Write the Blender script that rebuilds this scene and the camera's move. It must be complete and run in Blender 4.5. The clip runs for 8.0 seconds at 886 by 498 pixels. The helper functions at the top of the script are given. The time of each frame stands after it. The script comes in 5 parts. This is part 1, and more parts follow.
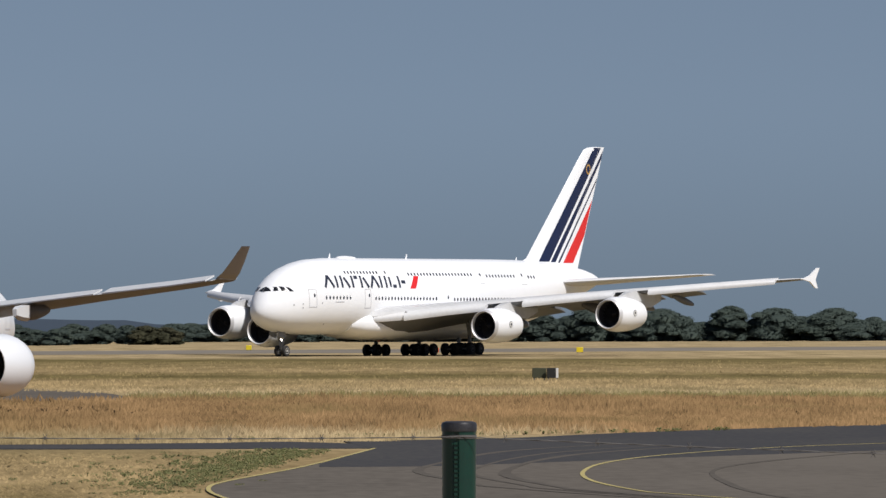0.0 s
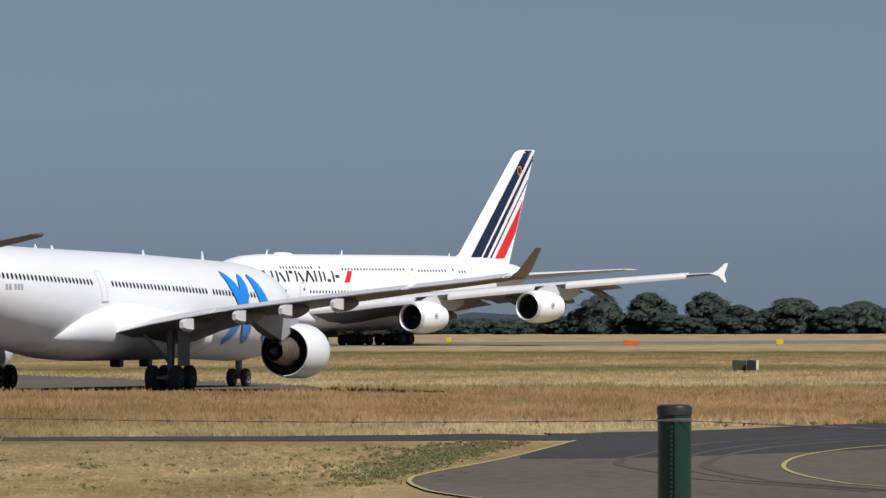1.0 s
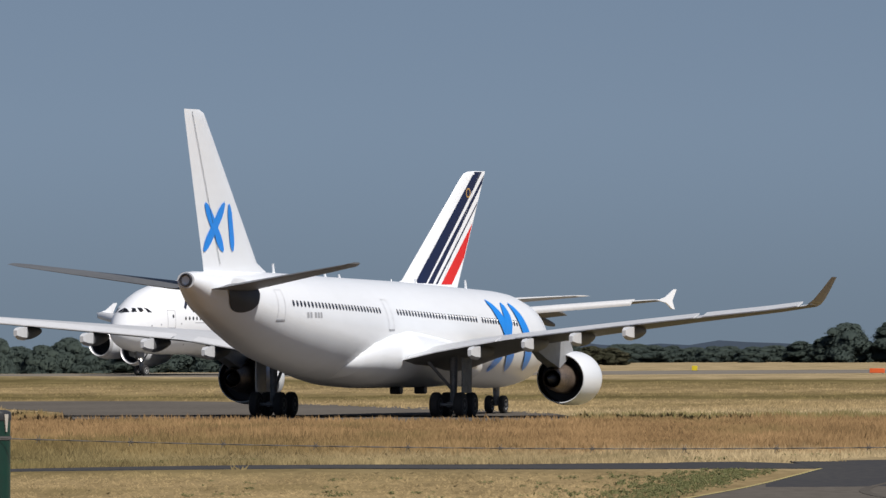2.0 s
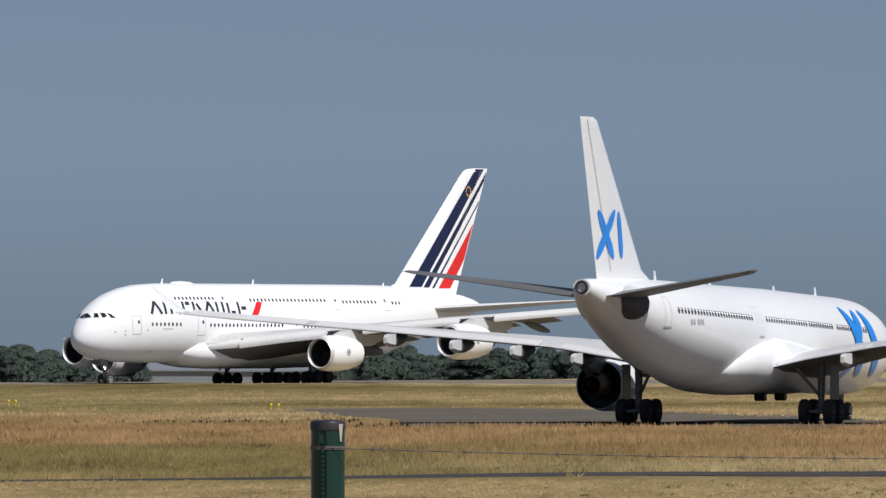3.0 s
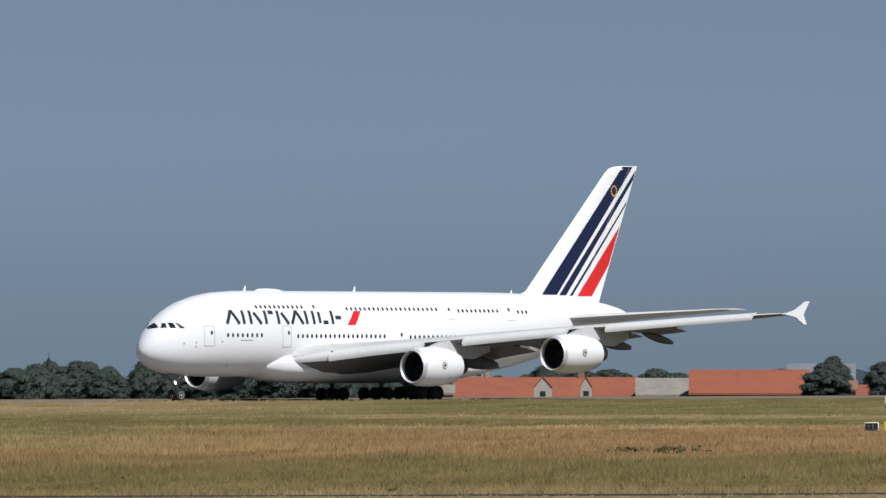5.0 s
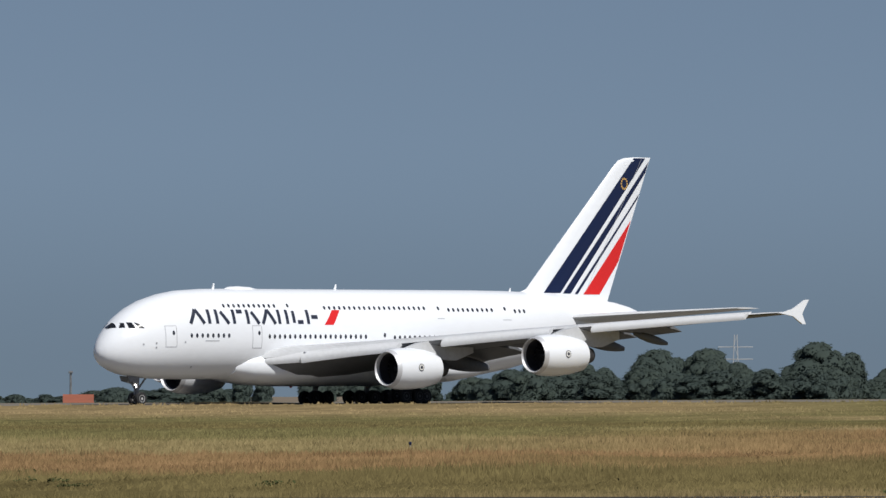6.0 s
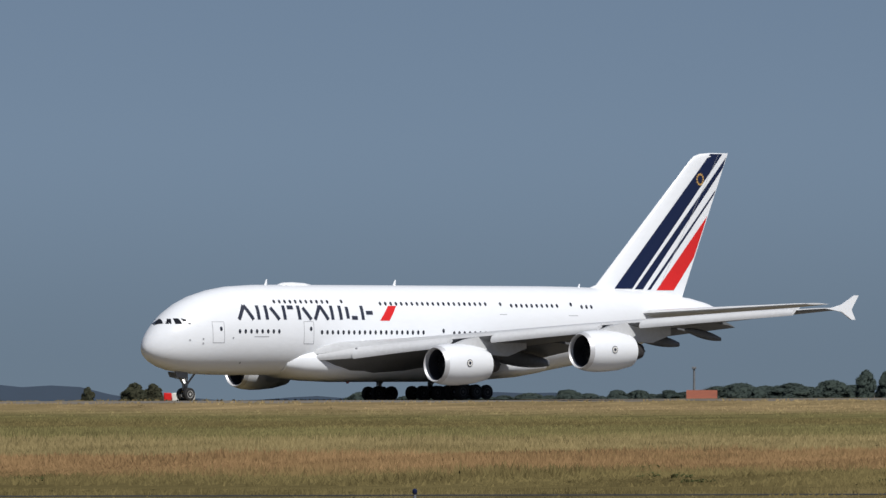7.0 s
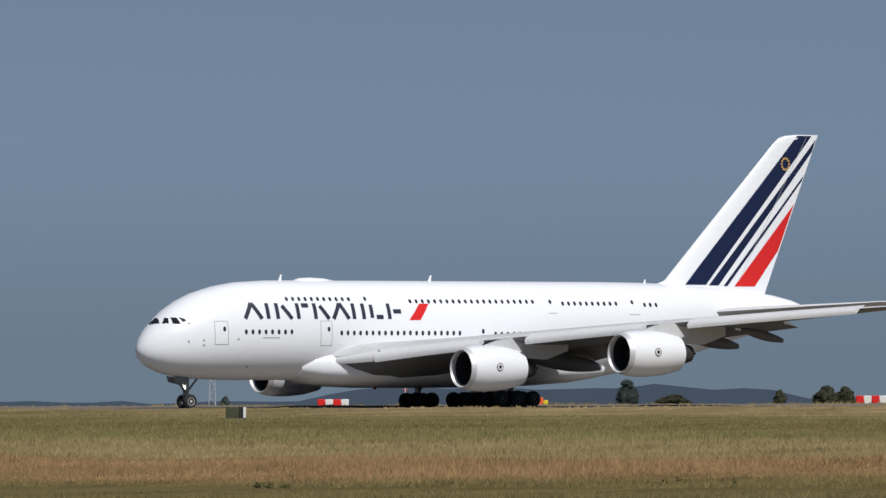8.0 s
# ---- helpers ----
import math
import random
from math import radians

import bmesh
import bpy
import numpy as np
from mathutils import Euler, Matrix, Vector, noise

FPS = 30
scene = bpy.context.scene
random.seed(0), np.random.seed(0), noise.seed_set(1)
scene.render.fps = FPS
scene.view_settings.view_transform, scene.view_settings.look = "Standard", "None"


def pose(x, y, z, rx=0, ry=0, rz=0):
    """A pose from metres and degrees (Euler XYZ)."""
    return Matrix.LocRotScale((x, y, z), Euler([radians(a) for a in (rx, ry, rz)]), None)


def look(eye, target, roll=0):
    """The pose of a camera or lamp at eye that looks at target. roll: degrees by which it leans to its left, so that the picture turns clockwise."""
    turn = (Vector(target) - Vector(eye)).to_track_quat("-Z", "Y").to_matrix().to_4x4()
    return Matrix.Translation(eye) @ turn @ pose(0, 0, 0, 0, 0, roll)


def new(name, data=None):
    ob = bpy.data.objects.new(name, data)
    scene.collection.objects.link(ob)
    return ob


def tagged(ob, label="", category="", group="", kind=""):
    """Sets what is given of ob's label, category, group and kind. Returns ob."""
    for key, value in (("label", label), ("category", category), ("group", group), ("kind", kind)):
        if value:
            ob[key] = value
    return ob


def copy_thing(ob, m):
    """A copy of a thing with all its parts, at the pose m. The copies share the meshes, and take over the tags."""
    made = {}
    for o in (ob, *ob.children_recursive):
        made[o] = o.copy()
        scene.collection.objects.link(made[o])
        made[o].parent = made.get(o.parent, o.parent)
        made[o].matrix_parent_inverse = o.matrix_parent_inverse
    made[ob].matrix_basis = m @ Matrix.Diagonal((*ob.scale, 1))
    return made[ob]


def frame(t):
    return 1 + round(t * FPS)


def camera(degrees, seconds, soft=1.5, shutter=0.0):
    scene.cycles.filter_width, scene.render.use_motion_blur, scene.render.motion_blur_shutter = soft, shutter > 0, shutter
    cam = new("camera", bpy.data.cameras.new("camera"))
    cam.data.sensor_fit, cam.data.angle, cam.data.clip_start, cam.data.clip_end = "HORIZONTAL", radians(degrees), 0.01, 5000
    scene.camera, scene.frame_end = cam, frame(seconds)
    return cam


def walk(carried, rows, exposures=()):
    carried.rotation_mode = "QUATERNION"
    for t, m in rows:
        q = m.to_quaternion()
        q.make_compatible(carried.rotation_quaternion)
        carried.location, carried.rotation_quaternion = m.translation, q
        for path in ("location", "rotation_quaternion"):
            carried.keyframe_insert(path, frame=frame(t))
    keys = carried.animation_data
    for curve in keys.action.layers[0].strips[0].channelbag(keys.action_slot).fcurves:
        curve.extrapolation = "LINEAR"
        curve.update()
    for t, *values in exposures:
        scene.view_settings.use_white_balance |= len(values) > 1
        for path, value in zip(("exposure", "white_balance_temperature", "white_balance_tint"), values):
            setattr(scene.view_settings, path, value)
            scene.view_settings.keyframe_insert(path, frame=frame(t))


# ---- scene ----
# A long lens on a tripod behind an airfield fence: it pans after a taking-off airliner while a second one taxies away.
EYE = 4.52
PSI = 146.26                       # heading of the runway
cam = camera(5.323, 8.0, soft=1.45)
walk(cam, [
    (0.0, pose(0.0240, -0.0003, EYE + 0.024, 90.3965, 0, -0.7988)),
    (0.2, pose(0.0060, -0.0000, EYE + 0.030, 90.3754, 0, -0.4611)),
    (0.5, pose(-0.0090, 0.0000, EYE + 0.030, 90.3589, 0, -0.0495)),
    (1.0, pose(-0.0120, -0.0001, EYE + 0.003, 90.3517, 0, 0.4012)),
    (1.5, pose(0.0060, 0.0001, EYE, 90.4393, 0, 1.1116)),
    (2.0, pose(0.0030, 0.0001, EYE, 90.5206, 0, 1.8798)),
    (3.3, pose(0.0080, 0.0007, EYE + 0.008, 90.5730, 0, 4.6872)),
    (3.5, pose(0.0060, 0.0006, EYE + 0.008, 90.5816, 0, 5.2597)),
    (4.0, pose(-0.0268, -0.0032, EYE + 0.008, 90.5976, 0, 6.7106)),
    (4.5, pose(-0.0148, -0.0021, EYE + 0.004, 90.6185, 0, 8.1562)),
    (6.0, pose(0.0000, 0.0000, EYE, 90.6455, 0, 12.6089)),
    (6.5, pose(0.0000, 0.0000, EYE, 90.6334, 0, 14.2211)),
    (7.0, pose(0.0000, 0.0000, EYE, 90.6201, 0, 16.3554)),
    (7.5, pose(0.0000, 0.0000, EYE, 90.6045, 0, 18.4169)),
    (8.0, pose(0.0000, 0.0000, EYE, 90.6363, 0, 20.5136)),
], exposures=[(0.0, -0.04, 6550, 11), (4.5, -0.05, 6460, 10), (6.0, -0.19, 6360, 9), (8.0, -0.29, 6360, 10)])

# ---- light ----
SUN_EL, SUN_AZ = 51.0, 131.0       # elevation; compass bearing, clockwise from +y
world = bpy.data.worlds.new("sky")
scene.world = world
world.use_nodes = True
wn, wl = world.node_tree.nodes, world.node_tree.links
sky = wn.new("ShaderNodeTexSky")
sky.sky_type, sky.sun_disc = "NISHITA", False
sky.sun_elevation, sky.sun_rotation = radians(SUN_EL), radians(SUN_AZ)
sky.air_density, sky.dust_density, sky.ozone_density = 1.0, 0.6, 2.0
tint = wn.new("ShaderNodeMix")
tint.data_type, tint.blend_type = "RGBA", "MULTIPLY"
tint.inputs["Factor"].default_value = 1.0
tint.inputs["B"].default_value = (0.955, 0.875, 0.862, 1)
# the long lens sees only the lowest degrees: take the haze-free tone a little higher up
tc, up, nz = wn.new("ShaderNodeTexCoord"), wn.new("ShaderNodeVectorMath"), wn.new("ShaderNodeVectorMath")
up.operation, nz.operation = "ADD", "NORMALIZE"
up.inputs[1].default_value = (0, 0, 0.14)
wl.new(tc.outputs["Generated"], up.inputs[0])
wl.new(up.outputs[0], nz.inputs[0])
wl.new(nz.outputs[0], sky.inputs["Vector"])
wl.new(sky.outputs[0], tint.inputs["A"])
# a dull haze lies along the whole horizon and thins out within two degrees
sep, haze, dull = wn.new("ShaderNodeSeparateXYZ"), wn.new("ShaderNodeMapRange"), wn.new("ShaderNodeVectorMath")
haze.interpolation_type, dull.operation = "SMOOTHSTEP", "SCALE"
haze.inputs["From Min"].default_value, haze.inputs["From Max"].default_value = -0.004, 0.024
haze.inputs["To Min"].default_value, haze.inputs["To Max"].default_value = 0.76, 1.03
wl.new(tc.outputs["Generated"], sep.inputs[0])
wl.new(sep.outputs["Z"], haze.inputs["Value"])
wl.new(tint.outputs["Result"], dull.inputs[0])
wl.new(haze.outputs[0], dull.inputs["Scale"])
wl.new(dull.outputs[0], wn["Background"].inputs["Color"])
wn["Background"].inputs["Strength"].default_value = 0.0705
sun = new("sun", bpy.data.lights.new("sun", "SUN"))
sun.data.energy, sun.data.angle, sun.data.color = 4.5, radians(0.53), (1.0, 0.965, 0.915)
_az, _el = radians(SUN_AZ), radians(SUN_EL)
sun.matrix_world = look((math.sin(_az) * math.cos(_el) * 50, math.cos(_az) * math.cos(_el) * 50, math.sin(_el) * 50), (0, 0, 0))


# ---- materials ----
def material(name, color, rough=0.6, metal=0.0, spec=0.5):
    m = bpy.data.materials.new(name)
    m.use_nodes = True
    b = m.node_tree.nodes["Principled BSDF"]
    b.inputs["Base Color"].default_value = (*color, 1)
    b.inputs["Roughness"].default_value = rough
    b.inputs["Metallic"].default_value = metal
    b.inputs["Specular IOR Level"].default_value = spec
    return m


def worn(name, color, dark, scale=1.0, amount=0.5, rough=0.5, metal=0.0, bump=0.0, stretch=(1, 1, 1), fine=8.0, spec=0.5):
    """A surface with large stains and fine grain: color towards dark."""
    m = material(name, color, rough, metal, spec)
    n, l = m.node_tree.nodes, m.node_tree.links
    b = n["Principled BSDF"]
    co = n.new("ShaderNodeTexCoord")
    mp = n.new("ShaderNodeMapping")
    mp.inputs["Scale"].default_value = stretch
    l.new(co.outputs["Object"], mp.inputs["Vector"])
    big, small = n.new("ShaderNodeTexNoise"), n.new("ShaderNodeTexNoise")
    for t, sc in ((big, scale), (small, scale * fine)):
        t.inputs["Scale"].default_value, t.inputs["Detail"].default_value = sc, 4
        l.new(mp.outputs[0], t.inputs["Vector"])
    add = n.new("ShaderNodeMath")
    add.operation = "MULTIPLY"
    l.new(big.outputs[0], add.inputs[0])
    l.new(small.outputs[0], add.inputs[1])
    ramp = n.new("ShaderNodeMapRange")
    ramp.inputs["From Min"].default_value, ramp.inputs["From Max"].default_value = 0.15, 0.42
    ramp.inputs["To Min"].default_value, ramp.inputs["To Max"].default_value = 0.0, amount
    l.new(add.outputs[0], ramp.inputs["Value"])
    mix = n.new("ShaderNodeMix")
    mix.data_type = "RGBA"
    mix.inputs["A"].default_value, mix.inputs["B"].default_value = (*color, 1), (*dark, 1)
    l.new(ramp.outputs[0], mix.inputs["Factor"])
    l.new(mix.outputs["Result"], b.inputs["Base Color"])
    if bump:
        bp = n.new("ShaderNodeBump")
        bp.inputs["Strength"].default_value = bump
        l.new(small.outputs[0], bp.inputs["Height"])
        l.new(bp.outputs[0], b.inputs["Normal"])
    return m


M = {}
M["white"] = worn("white_paint", (0.84, 0.86, 0.885), (0.77, 0.785, 0.80), 0.25, 0.4, 0.28, stretch=(0.5, 1, 1.4))
M["white_b"] = worn("white_paint_charter", (0.80, 0.825, 0.85), (0.74, 0.755, 0.77), 0.15, 0.4, 0.26, stretch=(0.4, 1, 1.5))
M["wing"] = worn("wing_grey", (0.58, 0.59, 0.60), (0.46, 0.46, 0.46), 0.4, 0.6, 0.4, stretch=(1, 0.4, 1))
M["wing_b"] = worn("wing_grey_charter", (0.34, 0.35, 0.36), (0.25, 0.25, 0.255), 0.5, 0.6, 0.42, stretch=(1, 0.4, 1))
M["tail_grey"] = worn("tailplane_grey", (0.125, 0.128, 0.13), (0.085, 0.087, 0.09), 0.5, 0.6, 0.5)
# undersides, flaps and fairings: wing grey darkened to carry their shade
M["wing_shade"] = worn("wing_shade_grey", (0.150, 0.155, 0.162), (0.105, 0.108, 0.112), 0.5, 0.6, 0.5)
M["slat"] = worn("slat_paint", (0.66, 0.67, 0.68), (0.55, 0.55, 0.55), 0.4, 0.5, 0.35)
M["lip"] = worn("bare_metal", (0.70, 0.70, 0.71), (0.55, 0.55, 0.56), 1.5, 0.6, 0.48, 0.35)
M["fan"] = material("fan_black", (0.012, 0.012, 0.014), 0.6, 0.0)
M["hot_dark"] = worn("sooty_metal", (0.085, 0.08, 0.08), (0.05, 0.047, 0.045), 1.2, 0.8, 0.55, 0.5)
M["hot"] = worn("hot_metal", (0.34, 0.26, 0.20), (0.12, 0.10, 0.09), 1.2, 0.8, 0.45, 0.7)
M["duct"] = material("duct_dark", (0.03, 0.03, 0.035), 0.55)
M["glass"] = material("cockpit_glass", (0.015, 0.016, 0.02), 0.12)
M["window"] = material("cabin_window", (0.03, 0.033, 0.045), 0.2)
M["line_faint"] = material("faint_panel_line", (0.56, 0.57, 0.59), 0.6)
M["line"] = material("panel_line", (0.36, 0.37, 0.39), 0.6)
M["navy"] = worn("navy_paint", (0.006, 0.013, 0.052), (0.009, 0.016, 0.052), 0.5, 0.4, 0.3)
M["ink"] = material("ink_paint", (0.025, 0.03, 0.05), 0.4)
M["red"] = worn("red_paint", (0.68, 0.02, 0.02), (0.55, 0.02, 0.02), 0.5, 0.4, 0.3)
M["blue"] = worn("bright_blue_paint", (0.007, 0.25, 0.80), (0.007, 0.21, 0.70), 0.6, 0.4, 0.3)
M["tyre"] = worn("tyre_rubber", (0.018, 0.018, 0.019), (0.035, 0.034, 0.033), 3, 0.6, 0.85)
# darker rims for the main wheels
M["rim_dark"] = material("wheel_rim_dark", (0.10, 0.10, 0.10), 0.6, 0.2)
M["rim"] = material("wheel_rim", (0.62, 0.62, 0.60), 0.4, 0.3)
M["strut"] = worn("gear_strut", (0.24, 0.25, 0.26), (0.08, 0.08, 0.08), 2, 0.7, 0.5, 0.2)
M["gold"] = material("emblem_gold", (0.55, 0.33, 0.10), 0.5)
M["lamp"] = material("landing_lamp", (1, 1, 1), 0.3)
M["lamp"].node_tree.nodes["Principled BSDF"].inputs["Emission Color"].default_value = (1, 0.97, 0.9, 1)
M["lamp"].node_tree.nodes["Principled BSDF"].inputs["Emission Strength"].default_value = 6
M["beacon"] = material("red_beacon", (0.5, 0.01, 0.01), 0.3)
M["asphalt"] = worn("asphalt_new", (0.052, 0.053, 0.058), (0.075, 0.073, 0.070), 0.12, 0.8, 0.85, stretch=(1, 0.25, 1), fine=25, bump=0.1, spec=0.0)
M["concrete"] = worn("asphalt_worn", (0.128, 0.115, 0.100), (0.090, 0.081, 0.071), 0.10, 0.9, 0.85, stretch=(1, 0.25, 1), fine=20, bump=0.1, spec=0.0)
M["runway"] = worn("runway_surface", (0.200, 0.180, 0.152), (0.15, 0.135, 0.115), 0.02, 0.8, 0.9, spec=0.0)
M["yellow"] = worn("yellow_marking", (0.46, 0.38, 0.13), (0.27, 0.23, 0.11), 1.5, 0.8, 0.7)
M["post"] = worn("green_coated_steel", (0.004, 0.036, 0.024), (0.007, 0.027, 0.02), 30, 0.7, 0.35, bump=0.05)
M["cap"] = worn("black_plastic_cap", (0.018, 0.017, 0.02), (0.05, 0.05, 0.05), 40, 0.7, 0.4)
M["wire"] = material("galvanised_wire", (0.12, 0.113, 0.108), 0.6, 0.3)
M["sign_y"] = material("sign_yellow", (0.75, 0.58, 0.02), 0.45)
M["sign_k"] = material("sign_black", (0.02, 0.02, 0.018), 0.5)
M["sign_g"] = worn("sign_back_olive", (0.055, 0.06, 0.03), (0.04, 0.04, 0.025), 2, 0.5, 0.6)
M["panel_w"] = material("panel_white", (0.75, 0.74, 0.70), 0.55)
M["panel_grey"] = material("panel_grey", (0.36, 0.36, 0.37), 0.6)
M["orange"] = material("marker_orange", (0.75, 0.13, 0.03), 0.5)
M["tile_red"] = worn("red_roof_tiles", (0.31, 0.095, 0.05), (0.22, 0.075, 0.045), 0.35, 0.8, 0.85, stretch=(1, 1, 2), fine=6, bump=0.2)
M["slate"] = worn("slate_roof", (0.032, 0.037, 0.047), (0.05, 0.054, 0.062), 0.6, 0.7, 0.6, fine=6)
M["plaster"] = worn("pale_plaster", (0.46, 0.42, 0.37), (0.33, 0.30, 0.26), 0.5, 0.7, 0.9, fine=6)
M["stone"] = worn("weathered_stone", (0.30, 0.275, 0.24), (0.17, 0.16, 0.15), 0.6, 0.8, 0.9, fine=6, bump=0.2)
M["brick"] = worn("brick_wall", (0.28, 0.15, 0.10), (0.20, 0.12, 0.09), 0.6, 0.7, 0.9)
M["hangar"] = worn("sheet_metal_grey", (0.21, 0.235, 0.26), (0.17, 0.19, 0.215), 0.1, 0.7, 0.5, stretch=(3, 3, 0.2))
M["bark"] = worn("bark", (0.09, 0.07, 0.05), (0.05, 0.04, 0.03), 1, 0.7, 0.9)
M["pole"] = material("pole_grey", (0.5, 0.5, 0.5), 0.5)


def foliage(name, a, b, c):
    m = material(name, a, 0.8, 0, 0.1)
    n, l = m.node_tree.nodes, m.node_tree.links
    geo, info = n.new("ShaderNodeNewGeometry"), n.new("ShaderNodeObjectInfo")
    ramp = n.new("ShaderNodeValToRGB")
    ramp.color_ramp.elements[0].color, ramp.color_ramp.elements[1].color = (*a, 1), (*c, 1)
    ramp.color_ramp.elements.new(0.55).color = (*b, 1)
    mx = n.new("ShaderNodeMath")
    mx.operation = "MULTIPLY_ADD"
    mx.inputs[1].default_value = 0.6
    sc = n.new("ShaderNodeMath")
    sc.operation = "MULTIPLY"
    sc.inputs[1].default_value = 0.4
    l.new(info.outputs["Random"], sc.inputs[0])
    l.new(geo.outputs["Random Per Island"], mx.inputs[0])
    l.new(sc.outputs[0], mx.inputs[2])
    l.new(mx.outputs[0], ramp.inputs[0])
    l.new(ramp.outputs[0], n["Principled BSDF"].inputs["Base Color"])
    thin, both = n.new("ShaderNodeBsdfTranslucent"), n.new("ShaderNodeMixShader")
    both.inputs[0].default_value = 0.45
    l.new(ramp.outputs[0], thin.inputs["Color"])
    l.new(n["Principled BSDF"].outputs[0], both.inputs[1])
    l.new(thin.outputs[0], both.inputs[2])
    l.new(both.outputs[0], n["Material Output"].inputs["Surface"])
    return m


# leaf green raised and blued, so distance haze sits in the colour
M["leaf"] = foliage("tree_leaves_hazed", (0.080, 0.106, 0.096), (0.085, 0.111, 0.096), (0.090, 0.115, 0.094))
M["leaf_brown"] = foliage("dry_tree_leaves", (0.075, 0.082, 0.055), (0.09, 0.09, 0.055), (0.10, 0.095, 0.058))
M["leaf_dock"] = foliage("dock_leaves", (0.065, 0.085, 0.03), (0.09, 0.105, 0.04), (0.12, 0.13, 0.055))
M["leaf_weed"] = foliage("weed_leaves", (0.135, 0.155, 0.062), (0.185, 0.20, 0.085), (0.245, 0.24, 0.12))
M["stubble"] = worn("stubble", (0.20, 0.165, 0.125), (0.16, 0.13, 0.10), 0.02, 0.8, 0.95, spec=0.0)
# distance haze is mixed into this base colour, bluer than woods are
M["far_hill"] = worn("haze_blue_woods", (0.075, 0.104, 0.150), (0.068, 0.092, 0.130), 0.01, 0.6, 0.95, spec=0.1)


def grass_material(name, blades):
    """Dry meadow: colours go by strips across the field, with patches and, on blades, a value per blade."""
    m = material(name, (0.3, 0.22, 0.1), 0.95, 0, 0.0)
    n, l = m.node_tree.nodes, m.node_tree.links
    geo = n.new("ShaderNodeNewGeometry")

    def dot(vec):
        d = n.new("ShaderNodeVectorMath")
        d.operation = "DOT_PRODUCT"
        d.inputs[1].default_value = vec
        l.new(geo.outputs["Position"], d.inputs[0])
        return d.outputs["Value"]

    def math_node(op, a, b, clamp=False):
        k = n.new("ShaderNodeMath")
        k.operation, k.use_clamp = op, clamp
        for i, v in enumerate((a, b)):
            if isinstance(v, (int, float)):
                k.inputs[i].default_value = v
            else:
                l.new(v, k.inputs[i])
        return k.outputs[0]

    def noise_node(scale, detail, stretch):
        mp = n.new("ShaderNodeMapping")
        mp.inputs["Scale"].default_value = stretch
        mp.inputs["Rotation"].default_value = (0, 0, radians(-9.5))
        l.new(geo.outputs["Position"], mp.inputs["Vector"])
        t = n.new("ShaderNodeTexNoise")
        t.inputs["Scale"].default_value, t.inputs["Detail"].default_value = scale, detail
        l.new(mp.outputs[0], t.inputs["Vector"])
        return t.outputs[0]

    across = dot((-math.sin(radians(9.5)), math.cos(radians(9.5)), 0))
    along = dot((-math.cos(radians(9.5)), -math.sin(radians(9.5)), 0))
    big = noise_node(0.03, 4, (1, 0.35, 1))
    mid = noise_node(0.25, 4, (1, 0.14, 1))
    fine = noise_node(2.2, 3, (1, 0.2, 1))
    w = math_node("ADD", across, math_node("MULTIPLY", math_node("SUBTRACT", big, 0.5), 40.0))
    w = math_node("ADD", w, math_node("MULTIPLY", math_node("SUBTRACT", mid, 0.5), 18.0))
    w = math_node("DIVIDE", w, 1000.0)

    def strips(stops, w=w):
        r = n.new("ShaderNodeValToRGB")
        e = r.color_ramp.elements
        e[0].position, e[0].color = stops[0][0], (*stops[0][1], 1)
        e[1].position, e[1].color = stops[-1][0], (*stops[-1][1], 1)
        for p, c in stops[1:-1]:
            e.new(p).color = (*c, 1)
        l.new(w, r.inputs[0])
        return r.outputs[0]

    straw, pale, brown = (0.255, 0.190, 0.098), (0.315, 0.245, 0.14), (0.20, 0.127, 0.062)
    olive, green = (0.122, 0.098, 0.042), (0.138, 0.122, 0.052)
    right = strips([(0.0, straw), (0.30, straw), (0.345, pale), (0.365, brown), (0.50, brown), (0.525, green), (0.545, pale), (0.59, straw),
                    (0.64, straw), (0.69, olive), (0.76, straw), (0.95, olive), (1.0, pale)])
    left = strips([(0.0, straw), (0.29, straw), (0.325, olive), (0.395, olive), (0.42, brown), (0.57, brown), (0.595, straw),
                   (0.62, olive), (0.66, green), (0.70, straw), (0.73, green), (0.95, green), (1.0, olive)])
    slant = math_node("MULTIPLY", math_node("DIVIDE", math_node("SUBTRACT", along, 20.0), 50.0, True), 0.045)
    dull = (0.195, 0.155, 0.074)
    west = strips([(0.0, straw), (0.26, straw), (0.28, olive), (0.366, olive), (0.381, brown), (0.434, brown), (0.448, dull), (0.505, dull),
                   (0.54, green), (0.60, green), (0.63, olive), (0.70, green), (0.80, straw), (1.0, olive)], math_node("ADD", w, slant))

    def blend(f, a, b):
        k = n.new("ShaderNodeMix")
        k.data_type = "RGBA"
        l.new(f, k.inputs["Factor"])
        l.new(a, k.inputs["A"])
        l.new(b, k.inputs["B"])
        return k

    mix = blend(math_node("ADD", math_node("DIVIDE", along, 30.0), 1.9, True), right, left)
    mix = blend(math_node("ADD", math_node("DIVIDE", along, 24.0), -0.1, True), mix.outputs["Result"], west)
    # patches and grain
    v = math_node("ADD", math_node("MULTIPLY", mid, 1.25), math_node("MULTIPLY", fine, 0.9))
    if blades:
        v = math_node("ADD", v, math_node("MULTIPLY", math_node("SUBTRACT", geo.outputs["Random Per Island"], 0.5), 0.6))
    v = math_node("ADD", v, -0.05)
    vm = n.new("ShaderNodeVectorMath")
    vm.operation = "SCALE"
    l.new(mix.outputs["Result"], vm.inputs[0])
    l.new(v, vm.inputs["Scale"])
    tuft = n.new("ShaderNodeMix")
    tuft.data_type = "RGBA"
    tuft.inputs["B"].default_value = (*olive, 1)
